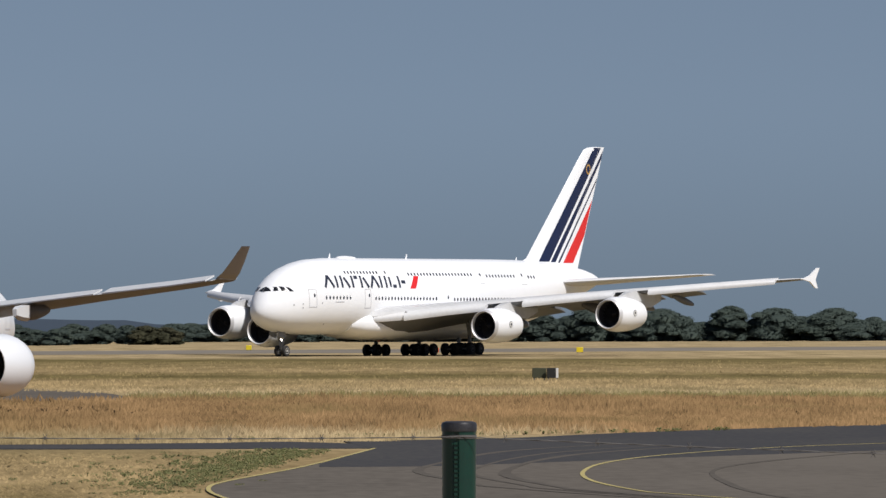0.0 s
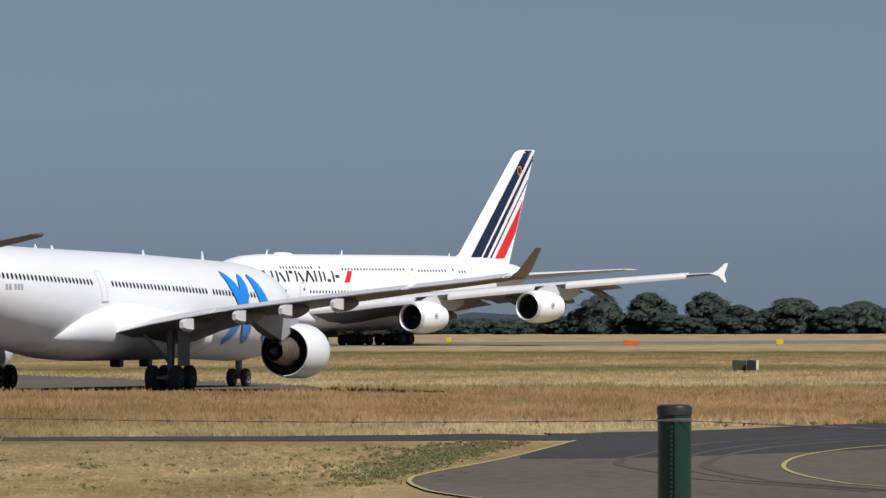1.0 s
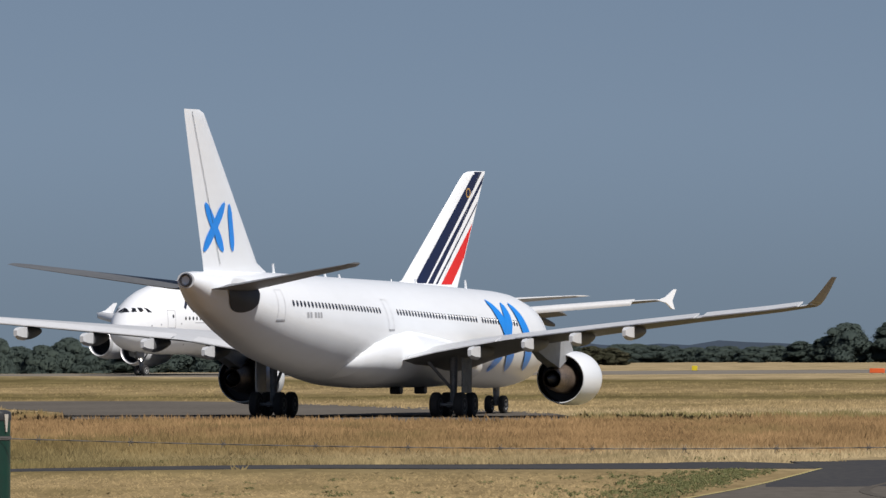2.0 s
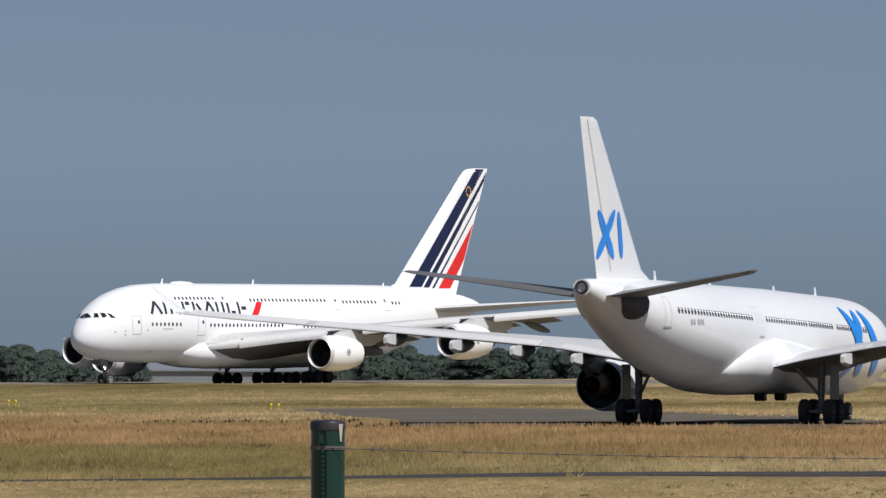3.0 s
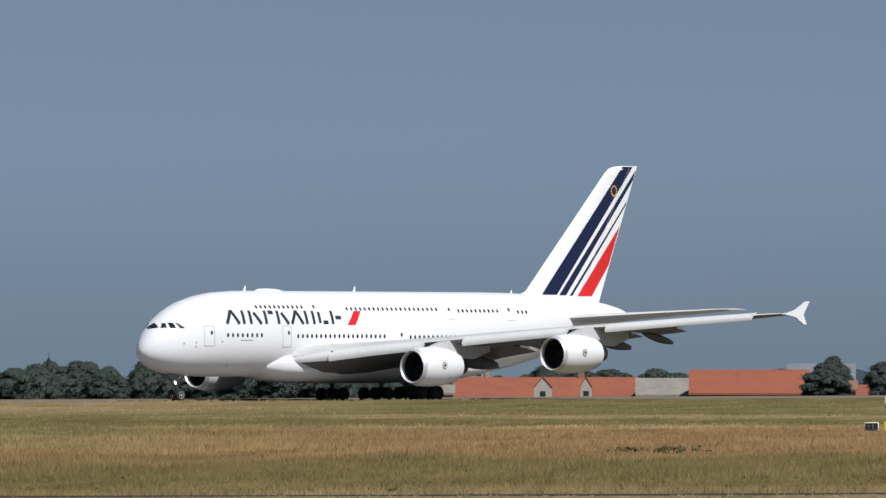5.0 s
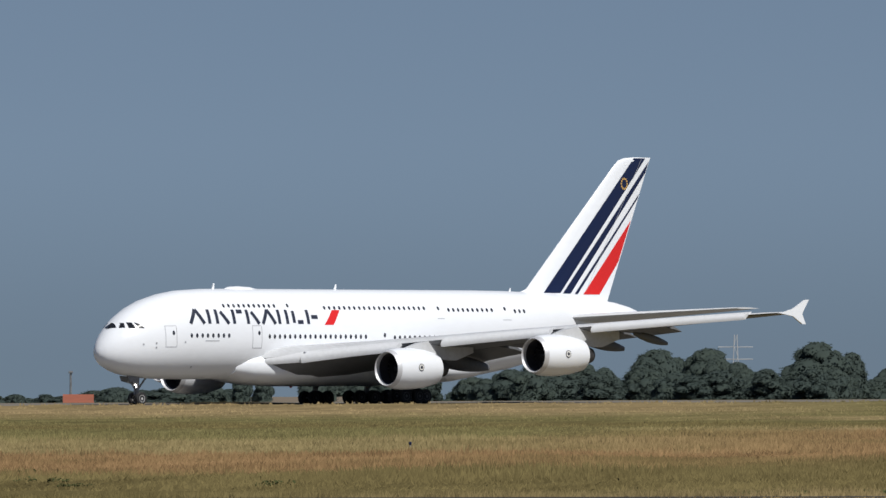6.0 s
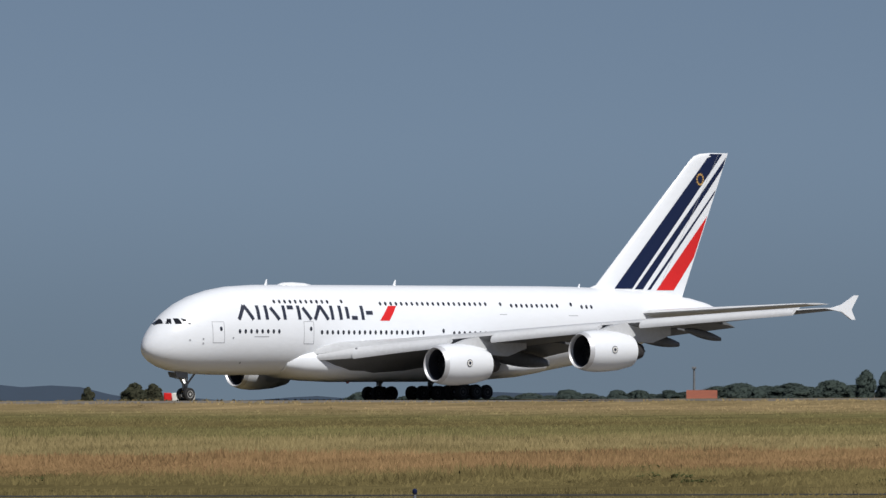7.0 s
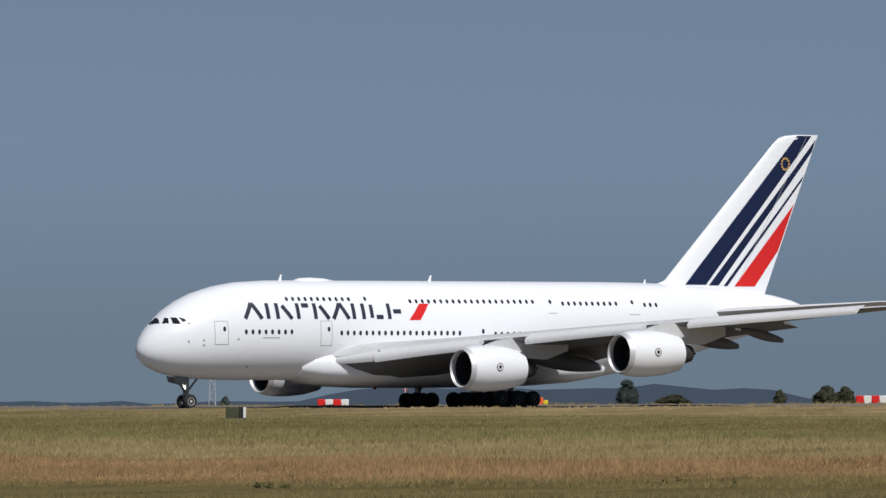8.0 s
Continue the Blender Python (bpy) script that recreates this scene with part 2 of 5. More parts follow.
    l.new(math_node("MULTIPLY", math_node("SUBTRACT", noise_node(0.11, 5, (1, 0.3, 1)), 0.53), 3.0, True), tuft.inputs["Factor"])
    l.new(vm.outputs[0], tuft.inputs["A"])
    l.new(tuft.outputs["Result"], n["Principled BSDF"].inputs["Base Color"])
    return m


M["ground"] = grass_material("dry_grass_ground", False)
M["grass"] = grass_material("dry_grass_blades", True)


# ---- mesh helpers ----
def mesh_of(name, bm, mat, smooth=True):
    bmesh.ops.recalc_face_normals(bm, faces=bm.faces)
    me = bpy.data.meshes.new(name)
    bm.to_mesh(me)
    bm.free()
    me.materials.append(mat)
    if smooth:
        me.polygons.foreach_set("use_smooth", [True] * len(me.polygons))
        me.set_sharp_from_angle(angle=radians(38))
    return me


def part(name, bm, mat, parent, label="", smooth=True):
    me = bm if isinstance(bm, bpy.types.Mesh) else mesh_of(name, bm, mat, smooth)
    ob = new(name, me)
    ob.parent = parent
    return tagged(ob, label)


def loft(bm, rings, cap0=True, cap1=True):
    vs = [[bm.verts.new(p) for p in r] for r in rings]
    k = len(rings[0])
    for a, b in zip(vs, vs[1:]):
        for i in range(k):
            bm.faces.new((a[i], a[(i + 1) % k], b[(i + 1) % k], b[i]))
    if cap0:
        bm.faces.new(vs[0])
    if cap1:
        bm.faces.new(vs[-1])
    return bm


def lathe(bm, prof, centre, n=32, axis="x", cap0=False, cap1=False):
    """prof: (distance aft, radius); turned about a line along the body."""
    cx, cy, cz = centre
    rings = []
    for d, r in prof:
        ring = []
        for i in range(n):
            a = math.tau * i / n
            if axis == "x":
                ring.append((-(cx + d), cy + r * math.cos(a), cz + r * math.sin(a)))
            elif axis == "y":
                ring.append((-cx + r * math.cos(a), cy + d, cz + r * math.sin(a)))
            else:
                ring.append((cx + r * math.cos(a), cy + r * math.sin(a), cz + d))
        rings.append(ring)
    return loft(bm, rings, cap0, cap1)


def box(bm, x0, x1, y0, y1, z0, z1, bevel=0.0):
    c = bmesh.ops.create_cube(bm, size=1.0)
    for v in c["verts"]:
        v.co = Vector(((x0 + x1) / 2 + v.co.x * (x1 - x0), (y0 + y1) / 2 + v.co.y * (y1 - y0), (z0 + z1) / 2 + v.co.z * (z1 - z0)))
    if bevel:
        edges = {e for v in c["verts"] for e in v.link_edges}
        bmesh.ops.bevel(bm, geom=list(edges), offset=bevel, segments=1, affect="EDGES")
    return bm


def rod(bm, a, b, r0, r1=None, n=10):
    a, b = Vector(a), Vector(b)
    q = (b - a).to_track_quat("Z", "Y")
    rings = [[p + q @ Vector((r * math.cos(math.tau * i / n), r * math.sin(math.tau * i / n), 0)) for i in range(n)] for p, r in ((a, r0), (b, r0 if r1 is None else r1))]
    return loft(bm, rings)


def lerp_rows(rows, x):
    for a, b in zip(rows, rows[1:]):
        if x <= b[0]:
            t = (x - a[0]) / (b[0] - a[0])
            t = max(0.0, t)
            return [p + (q - p) * t for p, q in zip(a, b)]
    return list(rows[-1])


def naca(c, t):
    return 5 * t * (0.2969 * math.sqrt(max(c, 0)) - 0.126 * c - 0.3516 * c * c + 0.2843 * c ** 3 - 0.1015 * c ** 4)


CHORD = (1.0, 0.85, 0.65, 0.45, 0.28, 0.14, 0.05, 0.012, 0.0)


def wing_mesh(bm, stations, upright=False, deep=False):
    """stations: (span, leading edge, trailing edge, height or offset, thickness ratio). upright: span runs up (a fin)."""
    rings = []
    for s, le, te, h, t in stations:
        ch, ring = te - le, []
        pts = [(c, naca(c, t) * 1.0) for c in CHORD] + [(c, -naca(c, t) * (1.0 if upright or t < 0.106 or not deep else 1.0 + 36 * (t - 0.105))) for c in CHORD[-2:0:-1]]
        for c, o in pts:
            if upright:
                ring.append((-(le + c * ch), h + o * ch, s))
            else:
                camber = 0.0 if c > 0.8 else 0.012 * ch
                ring.append((-(le + c * ch), s, h + o * ch + camber))
        rings.append(ring)
    return loft(bm, rings)


class Hull:
    """A fuselage from stations (aft, top, bottom, half width)."""

    def __init__(self, rows, power=2.2, wide=0.48):
        self.rows, self.power, self.wide = rows, power, wide

    def at(self, x):
        _, top, bot, hw = lerp_rows(self.rows, x)
        return top, bot, hw, bot + (top - bot) * self.wide

    def half(self, x, z):
        top, bot, hw, zw = self.at(x)
        e = (z - zw) / ((top - zw) if z > zw else (zw - bot))
        return hw * max(0.0, 1 - min(1, abs(e)) ** self.power) ** (1 / self.power)

    def mesh(self, bm, n=48):
        xs = sorted({r[0] for r in self.rows} | {self.rows[0][0] + (self.rows[-1][0] - self.rows[0][0]) * i / 44 for i in range(45)})
        rings = []
        for x in xs:
            top, bot, hw, zw = self.at(x)
            ring = []
            for i in range(n):
                a = math.tau * i / n
                c, s = math.cos(a), math.sin(a)
                y = hw * math.copysign(abs(c) ** (2 / self.power), c)
                z = zw + (top - zw if s > 0 else zw - bot) * math.copysign(abs(s) ** (2 / self.power), s)
                ring.append((-x, y, z))
            rings.append(ring)
        return loft(bm, rings)

    def decal(self, bm, corners, side=1, nx=4, nz=4, off=0.03):
        """A painted patch on the skin: four corners (aft, height), laid on the hull."""
        (a, b, c, d) = [Vector(p) for p in corners]
        grid = []
        for j in range(nz + 1):
            row = []
            for i in range(nx + 1):
                u, v = i / nx, j / nz
                p = a.lerp(b, u).lerp(d.lerp(c, u), v)
                row.append(bm.verts.new((-p.x, side * (self.half(p.x, p.y) + off), p.y)))
            grid.append(row)
        for j in range(nz):
            for i in range(nx):
                bm.faces.new((grid[j][i], grid[j][i + 1], grid[j + 1][i + 1], grid[j + 1][i]))
        return bm


def bar_corners(p, q, w):
    """A straight bar from p to q of width w, as four corners."""
    p, q = Vector(p), Vector(q)
    n = (q - p).orthogonal().normalized() * w / 2
    return [p - n, q - n, q + n, p + n]


def brush(p, q, w0, w1, n=9):
    """A brush stroke from p to q as a row of narrow four-cornered patches, widest in the middle."""
    p, q = Vector(p), Vector(q)
    nrm = (q - p).orthogonal().normalized() / 2
    prof = [(w0 + (w1 - w0) * i / n) * min(1.0, .30 + 1.5 * math.sqrt(max(0.0, min(i / n, 1 - i / n)))) for i in range(n + 1)]
    pts = [p.lerp(q, i / n) for i in range(n + 1)]
    return [[a - nrm * u, b - nrm * v, b + nrm * v, a + nrm * u] for a, b, u, v in zip(pts, pts[1:], prof, prof[1:])]


def oval_mesh(name, w, h, mat):
    """A window: a dished oval pane in a thin rim, facing +y."""
    bm = bmesh.new()
    k = 10
    out = [bm.verts.new((w / 2 * math.cos(math.tau * i / k), 0.0, h / 2 * math.sin(math.tau * i / k))) for i in range(k)]
    top = [bm.verts.new((w * 0.42 * math.cos(math.tau * i / k), 0.03, h * 0.42 * math.sin(math.tau * i / k))) for i in range(k)]
    for i in range(k):
        bm.faces.new((out[i], out[(i + 1) % k], top[(i + 1) % k], top[i]))
    bm.faces.new(top)
    return mesh_of(name, bm, mat)


def windows(hull, me, parent, xs, zf, side):
    for x in xs:
        z = zf(x)
        y = hull.half(x, z)
        dz = (hull.half(x, z + 0.2) - hull.half(x, z - 0.2)) / 0.4
        dx = (hull.half(x + 0.3, z) - hull.half(x - 0.3, z)) / 0.6
        nrm = Vector((dx, side, -dz)) if side > 0 else Vector((dx, -1, -dz))
        ob = new("window", me)
        ob.parent = parent
        q = nrm.to_track_quat("Y", "Z")
        ob.matrix_basis = Matrix.LocRotScale((-x, side * (y + 0.005), z), q, None)


def span(a, b, step):
    return [a + i * (b - a) / max(1, round((b - a) / step)) for i in range(max(1, round((b - a) / step)) + 1)]


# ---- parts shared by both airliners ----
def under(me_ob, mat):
    """Give down-facing faces a material of their own, shade put into its colour."""
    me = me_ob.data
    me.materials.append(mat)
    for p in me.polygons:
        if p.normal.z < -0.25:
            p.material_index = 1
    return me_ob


def wheel_pair_meshes(r, w, rim="rim"):
    t = bmesh.new()
    lathe(t, [(-w * .5, r * .62), (-w * .5, r * .86), (-w * .36, r * .97), (0, r), (w * .36, r * .97), (w * .5, r * .86), (w * .5, r * .62)], (0, 0, 0), 20, "y", True, True)
    m = bmesh.new()
    lathe(m, [(-w * .52, r * .12), (-w * .46, r * .35), (-w * .52, r * .55), (w * .52, r * .55), (w * .46, r * .35), (w * .52, r * .12)], (0, 0, 0), 14, "y", True, True)
    return mesh_of("tyre", t, M["tyre"]), mesh_of("rim", m, M[rim])


def gear(parent, x, y, axles, track, r, w, top, meshes, door=None, light=False):
    """A landing gear leg: strut, bogie beam, side brace, and its wheels."""
    bm = bmesh.new()
    rod(bm, (-x, y, r), (-x, y, top), 0.17, 0.24)
    rod(bm, (-x, y, r + 0.75), (-x - 1.5, y * 0.75, top), 0.09)
    rod(bm, (-x + 0.35, y, r + 0.4), (-x + 0.3, y, top * 0.62), 0.07)
    if len(axles) > 1:
        rod(bm, (-x - axles[0], y, r), (-x - axles[-1], y, r), 0.15)
    for a in axles:
        rod(bm, (-x - a, y - track, r), (-x - a, y + track, r), 0.09)
    leg = part("landing_gear", bm, M["strut"], parent, "dark grey landing gear leg")
    for a in axles:
        for s in (-1, 1):
            wob = new("wheel", meshes[0])
            wob.parent = leg
            wob.location = (-x - a, y + s * track, r)
            wr = new("rim", meshes[1])
            wr.parent = leg
            wr.location = (-x - a, y + s * track, r)
    if door:
        d = bmesh.new()
        box(d, -x - door[0], -x + door[0], y + door[1] - 0.05, y + door[1] + 0.05, door[2], top - 0.1, 0.03)
        part("gear_door", d, M["strut"] if door[1] < 0 else M["wing"], leg)
    if light:
        d = bmesh.new()
        lathe(d, [(0, 0.05), (0.02, 0.2), (0.12, 0.2), (0.2, 0.08)], (x - 0.35, y, r + 1.15), 14, "x", True, True)
        part("landing_light", d, M["lamp"], leg, "lit white landing light")
    return leg


def engine(parent, x, y, z, r, long, side, mats, logo=True, core=1.0, mouth=0.76, nozzle="hot_dark"):
    """A turbofan: cowl, bare lip, fan, core and exhaust plug."""
    bm = bmesh.new()
    k = long
    lathe(bm, [(0.22 * r, 0.90 * r), (0.5 * r, 0.965 * r), (k * .3, r), (k * .5, 0.99 * r), (k * .75, (.62 + .4 * mouth) * r), (k, mouth * r), (k - .02, (mouth - .03) * r), (k * .8, (mouth - .04) * r)], (x, y, z), 40)
    cowl = part("engine_cowl", bm, mats, parent, "white engine cowl")
    bm = bmesh.new()
    lathe(bm, [(0.22 * r, 0.902 * r), (0.06 * r, 0.85 * r), (0.0, 0.81 * r), (0.05 * r, 0.77 * r), (0.25 * r, 0.755 * r)], (x, y, z), 40)
    part("inlet_lip", bm, M["lip"], cowl, "bare metal inlet lip")
    bm = bmesh.new()
    lathe(bm, [(0.25 * r, 0.755 * r), (0.9 * r, 0.79 * r)], (x, y, z), 32)
    part("inlet_duct", bm, M["duct"], cowl)
    bm = bmesh.new()
    rings = []                           # the blades: one pleated disc, each pleat a blade
    for q, twist in ((.2, 0), (.45, .10), (.785, .24)):
        rings.append([(-(x + (.80 if i % 2 else .93) * r), y + q * r * math.cos(math.tau * (i // 2 + (.08 if i % 2 else 0)) / 24 + twist), z + q * r * math.sin(math.tau * (i // 2 + (.08 if i % 2 else 0)) / 24 + twist)) for i in range(48)])
    loft(bm, rings, False, False)
    lathe(bm, [(0.5 * r, 0.02), (0.62 * r, 0.12 * r), (0.85 * r, 0.22 * r), (0.95 * r, 0.79 * r)], (x, y, z), 24, cap0=True)
    part("fan", bm, M["fan"], cowl, "black fan with spinner", smooth=False)
    bm = bmesh.new()
    lathe(bm, [(k * .55, 0.5 * r), (k * .8, 0.56 * r), (k, 0.53 * r), (k + .5 * core * r, 0.42 * r), (k + 0.75 * core * r, 0.35 * r), (k + .7 * core * r, 0.3 * r)], (x, y, z), 32)
    part("core_nozzle", bm, M[nozzle], cowl, "heat-stained metal core nozzle")
    bm = bmesh.new()
    lathe(bm, [(k * .7, 0.28 * r), (k + .7 * core * r, 0.2 * r), (k + 1.1 * core * r, 0.02 * r)], (x, y, z), 20, cap0=True, cap1=True)
    lathe(bm, [(k * .985, (mouth - .035) * r), (k * .78, (mouth - .045) * r), (k * .76, 0.5 * r)], (x, y, z), 32)
    part("exhaust_plug", bm, M["duct"], cowl)
    if logo:
        cy, cz, cx = y + side * r * 1.0, z + 0.1, x + k * .45
        for rad, o, nm in ((0.34, 0.03, "ink"), (0.28, 0.045, "panel_w"), (0.15, 0.06, "ink")):
            b2 = bmesh.new()
            lathe(b2, [(0, rad), (0.01, rad)], (cx, cy + side * (o - 0.02), cz), 18, "y", True, True)
            part("engine_badge", b2, M[nm], cowl)
    return cowl


def plate(bm, pts, y0, y1, wrap=None):
    """A flat polygon of (aft, height) points, thick from y0 to y1."""
    a = [bm.verts.new((-p[0], y0, p[1])) for p in pts]
    b = [bm.verts.new((-p[0], y1, p[1])) for p in pts]
    bm.faces.new(a)
    bm.faces.new(b[::-1])
    for i in range(len(pts)):
        j = (i + 1) % len(pts)
        bm.faces.new((a[i], a[j], b[j], b[i]))
    return bm


class Fin:
    def __init__(self, rows):
        self.rows = rows       # (height, leading, trailing, 0, thickness)

    def half(self, x, z):
        _, le, te, _, t = lerp_rows(self.rows, z)
        c = (x - le) / (te - le)
        return naca(min(1, max(0, c)), t) * (te - le) if 0 <= c <= 1 else 0.0

    def decal(self, bm, corners, side, nx=6, nz=12, off=0.025):
        (a, b, c, d) = [Vector(p) for p in corners]
        grid = []
        for j in range(nz + 1):
            row = []
            for i in range(nx + 1):
                p = a.lerp(b, i / nx).lerp(d.lerp(c, i / nx), j / nz)
                row.append(bm.verts.new((-p.x, side * (self.half(p.x, p.y) + off), p.y)))
            grid.append(row)
        for j in range(nz):
            for i in range(nx):
                bm.faces.new((grid[j][i], grid[j][i + 1], grid[j + 1][i + 1], grid[j + 1][i]))
        return bm


def pod(bm, x, y, z, long, r, droop=0.0):
    """A canoe-shaped flap track fairing under a wing."""
    rings = []
    for i in range(11):
        u = i / 10
        k = max(0.04, math.sin(math.pi * (0.06 + 0.86 * u)) ** 0.7)
        rings.append([(-(x + u * long), y + r * 0.55 * k * math.cos(math.tau * j / 12), z - droop * u + r * k * math.sin(math.tau * j / 12)) for j in range(12)])
    return loft(bm, rings)


def blade(bm, x, z, h, c):
    """A blade antenna on the spine."""
    return plate(bm, [(x, z - 0.05), (x + c, z - 0.05), (x + c * 1.15, z + h), (x + c * 0.75, z + h)], -0.03, 0.03)


# ---- the double-deck airliner ----
def double_decker():
    plane = tagged(new("airliner"), "white four-engined double-deck airliner with striped tail, rolling on the runway", "airplane")
    hull = Hull([(0.3, 4.95, 4.85, 0.04), (0.4, 5.35, 4.45, 0.45), (0.75, 6.0, 3.98, 0.98), (1.4, 6.78, 3.52, 1.56), (2.3, 7.62, 3.12, 2.12), (3.2, 8.33, 2.86, 2.50), (4.5, 9.1, 2.63, 2.90),
                 (6, 9.74, 2.50, 3.18), (8, 10.28, 2.43, 3.40), (10, 10.6, 2.40, 3.50), (13, 10.77, 2.40, 3.57), (16, 10.80, 2.40, 3.57), (44, 10.80, 2.40, 3.57), (48, 10.80, 2.65, 3.52),
                 (52, 10.76, 3.25, 3.35), (56, 10.65, 4.1, 3.0), (60, 10.45, 5.1, 2.5), (64, 10.1, 6.15, 1.85), (67, 9.72, 7.0, 1.25), (69, 9.3, 7.6, .8), (70.1, 8.95, 8.0, .45)], 2.15, 0.47)
    body = part("fuselage", hull.mesh(bmesh.new(), 64), M["white"], plane, "glossy white fuselage")
    bm = bmesh.new()
    lathe(bm, [(0, 0.42), (0.35, 0.30), (0.36, 0.2), (0.1, 0.18)], (70.08, 0, 8.47), 16)
    part("exhaust_pipe", bm, M["lip"], body, "metal tail exhaust")
    # belly and wing-root fairing
    fair = Hull([(15.2, 4.6, 2.6, 2.6), (17, 5.0, 2.1, 3.4), (19.5, 5.1, 1.85, 4.15), (23, 5.0, 1.72, 4.5), (34, 4.9, 1.72, 4.5), (40, 4.8, 1.85, 4.2), (44, 4.6, 2.1, 3.4), (47, 4.2, 2.5, 2.4)], 2.6, 0.5)
    part("belly_fairing", fair.mesh(bmesh.new(), 40), M["white"], plane, "white belly fairing")
    # cabin windows in two decks
    wm = oval_mesh("window", 0.30, 0.44, M["window"])
    for s in (1, -1):
        windows(hull, wm, body, span(8.95, 13.5, 0.64), lambda x: 6.38, s)
        windows(hull, wm, body, span(18.6, 30.85, 0.64), lambda x: 6.30, s)
        windows(hull, wm, body, span(34.6, 52.0, 0.64), lambda x: 6.22, s)
        windows(hull, wm, body, span(13.45, 19.8, 0.64), lambda x: 9.16, s)
        windows(hull, wm, body, span(26.1, 38.95, 0.64), lambda x: 9.0, s)
        windows(hull, wm, body, span(42.1, 47.8, 0.64), lambda x: 8.86, s)
        windows(hull, wm, body, span(50.9, 52.15, 0.62), lambda x: 8.77, s)
        windows(hull, wm, body, [21.5, 40.8, 49.6, 33.3, 6.9, 17.3], lambda x: {21.5: 9.2, 33.3: 6.45, 6.9: 6.62, 17.3: 6.62}.get(x, 9.0), s)
        # doors: thin recessed outlines
        for x0, x1, z0, z1 in ((5.96, 7.2, 5.30, 7.25), (16.45, 17.6, 5.2, 7.28)):
            bm = bmesh.new()
            for c in ([(x0, z0), (x1, z0), (x1, z0 + .06), (x0, z0 + .06)], [(x0, z1), (x1, z1), (x1, z1 + .04), (x0, z1 + .04)], [(x0, z0), (x0 + .05, z0), (x0 + .05, z1), (x0, z1)], [(x1, z0), (x1 + .05, z0), (x1 + .05, z1), (x1, z1)]):
                hull.decal(bm, c, s, 5, 6, 0.012)
            part("cabin_door", bm, M["line"], body, "cabin door outline")
        for x0, x1, z0 in ((49.0, 50.2, 7.9), (40.4, 41.3, 8.0)):
            bm = bmesh.new()
            hull.decal(bm, [(x0, z0), (x1, z0), (x1, z0 + .05), (x0, z0 + .05)], s, 5, 1, 0.012)
            part("door_sill", bm, M["line"], body, "upper-deck door sill")
        # wordmark: plain bars in ink, and a slanted red bar
        z0, z1, w = 7.48, 8.80, 0.36
        signs = [[((8.95, z0), (9.75, z1)), ((10.6, z0), (9.75, z1))],
                 [((11.25, z0), (11.25, z1))],
                 [((12.2, z0), (12.2, z1)), ((12.75, z1 - .2), (13.6, z0))],
                 [((14.3, z0), (14.3, z1)), ((14.75, z1 - .18), (15.45, z1 - .18))],
                 [((16.05, z0), (16.05, z1)), ((16.6, z1 - .2), (17.4, z0))],
                 [((17.85, z0), (18.65, z1)), ((19.45, z0), (18.65, z1))],
                 [((20.0, z0), (20.0, z1)), ((21.0, z0), (21.0, z1))],
                 [((21.85, z0 + .1), (21.85, z1 - .1)), ((22.3, z0 + .18), (23.0, z0 + .18))],
                 [((23.65, z0), (23.65, z1)), ((24.1, 8.14), (24.9, 8.14))]]
        for strokes in signs:
            bm = bmesh.new()
            for k, (p, q) in enumerate(strokes):
                hull.decal(bm, bar_corners(p, q, w), s, 6, 2, 0.02 + 0.004 * k)
            part("painted_mark", bm, M["ink"], body, "dark ink-blue painted bars")
        bm = bmesh.new()
        hull.decal(bm, [(25.65, 7.40), (26.80, 7.40), (27.95, 8.80), (26.95, 8.80)], s, 4, 6, 0.02)
        part("red_mark", bm, M["red"], body, "slanted red painted bar")
        bm = bmesh.new()
        hull.decal(bm, [(10.6, 5.86), (12.3, 5.86), (12.3, 5.93), (10.6, 5.93)], s, 4, 1, 0.02)
        part("small_lettering", bm, M["line"], body)
        # cockpit glazing
        for c in ([(1.62, 7.12), (2.42, 7.10), (2.62, 7.58), (2.08, 7.60)], [(2.68, 7.09), (3.22, 7.06), (3.1, 7.60), (2.76, 7.62)], [(3.48, 7.06), (4.0, 7.06), (3.62, 7.5), (3.26, 7.62)]):
            bm = bmesh.new()
            hull.decal(bm, c, s, 3, 4, 0.02)
            part("cockpit_window", bm, M["glass"], body, "dark cockpit pane")
        for x, z in ((4.9, 5.6), (4.9, 5.2), (3.6, 5.5), (9.5, 3.4), (8.1, 5.7)):
            bm = bmesh.new()
            hull.decal(bm, [(x, z), (x + .16, z), (x + .16, z + .16), (x, z + .16)], s, 1, 1, 0.03)
            part("probe", bm, M["line"], body)
    # spine antennas and dome
    for x, h, c in ((14.6, .5, .32), (30.1, .5, .32), (53.0, .32, .25)):
        part("antenna", blade(bmesh.new(), x, hull.at(x)[0], h, c), M["white"], body)
    bm = bmesh.new()
    dome = Hull([(16.2, 10.82, 10.6, .1), (16.8, 11.0, 10.6, .55), (17.8, 11.05, 10.6, .7), (19.2, 10.98, 10.6, .6), (20.2, 10.82, 10.6, .1)], 2, .3)
    part("antenna_dome", dome.mesh(bm, 20), M["white"], body)
    # fin with its painted stripes
    fin = Fin([(9.0, 53.9, 65.95, 0, .075), (10.5, 53.9, 66.55, 0, .075), (10.95, 55.3, 66.75, 0, .075), (22.9, 67.3, 71.98, 0, .08), (23.45, 67.95, 72.22, 0, .09), (23.68, 68.7, 72.33, 0, .085), (23.78, 69.9, 72.38, 0, .07)])
    fb = part("tail_fin", wing_mesh(bmesh.new(), fin.rows, True), M["white"], plane, "white tail fin with navy and red stripes")
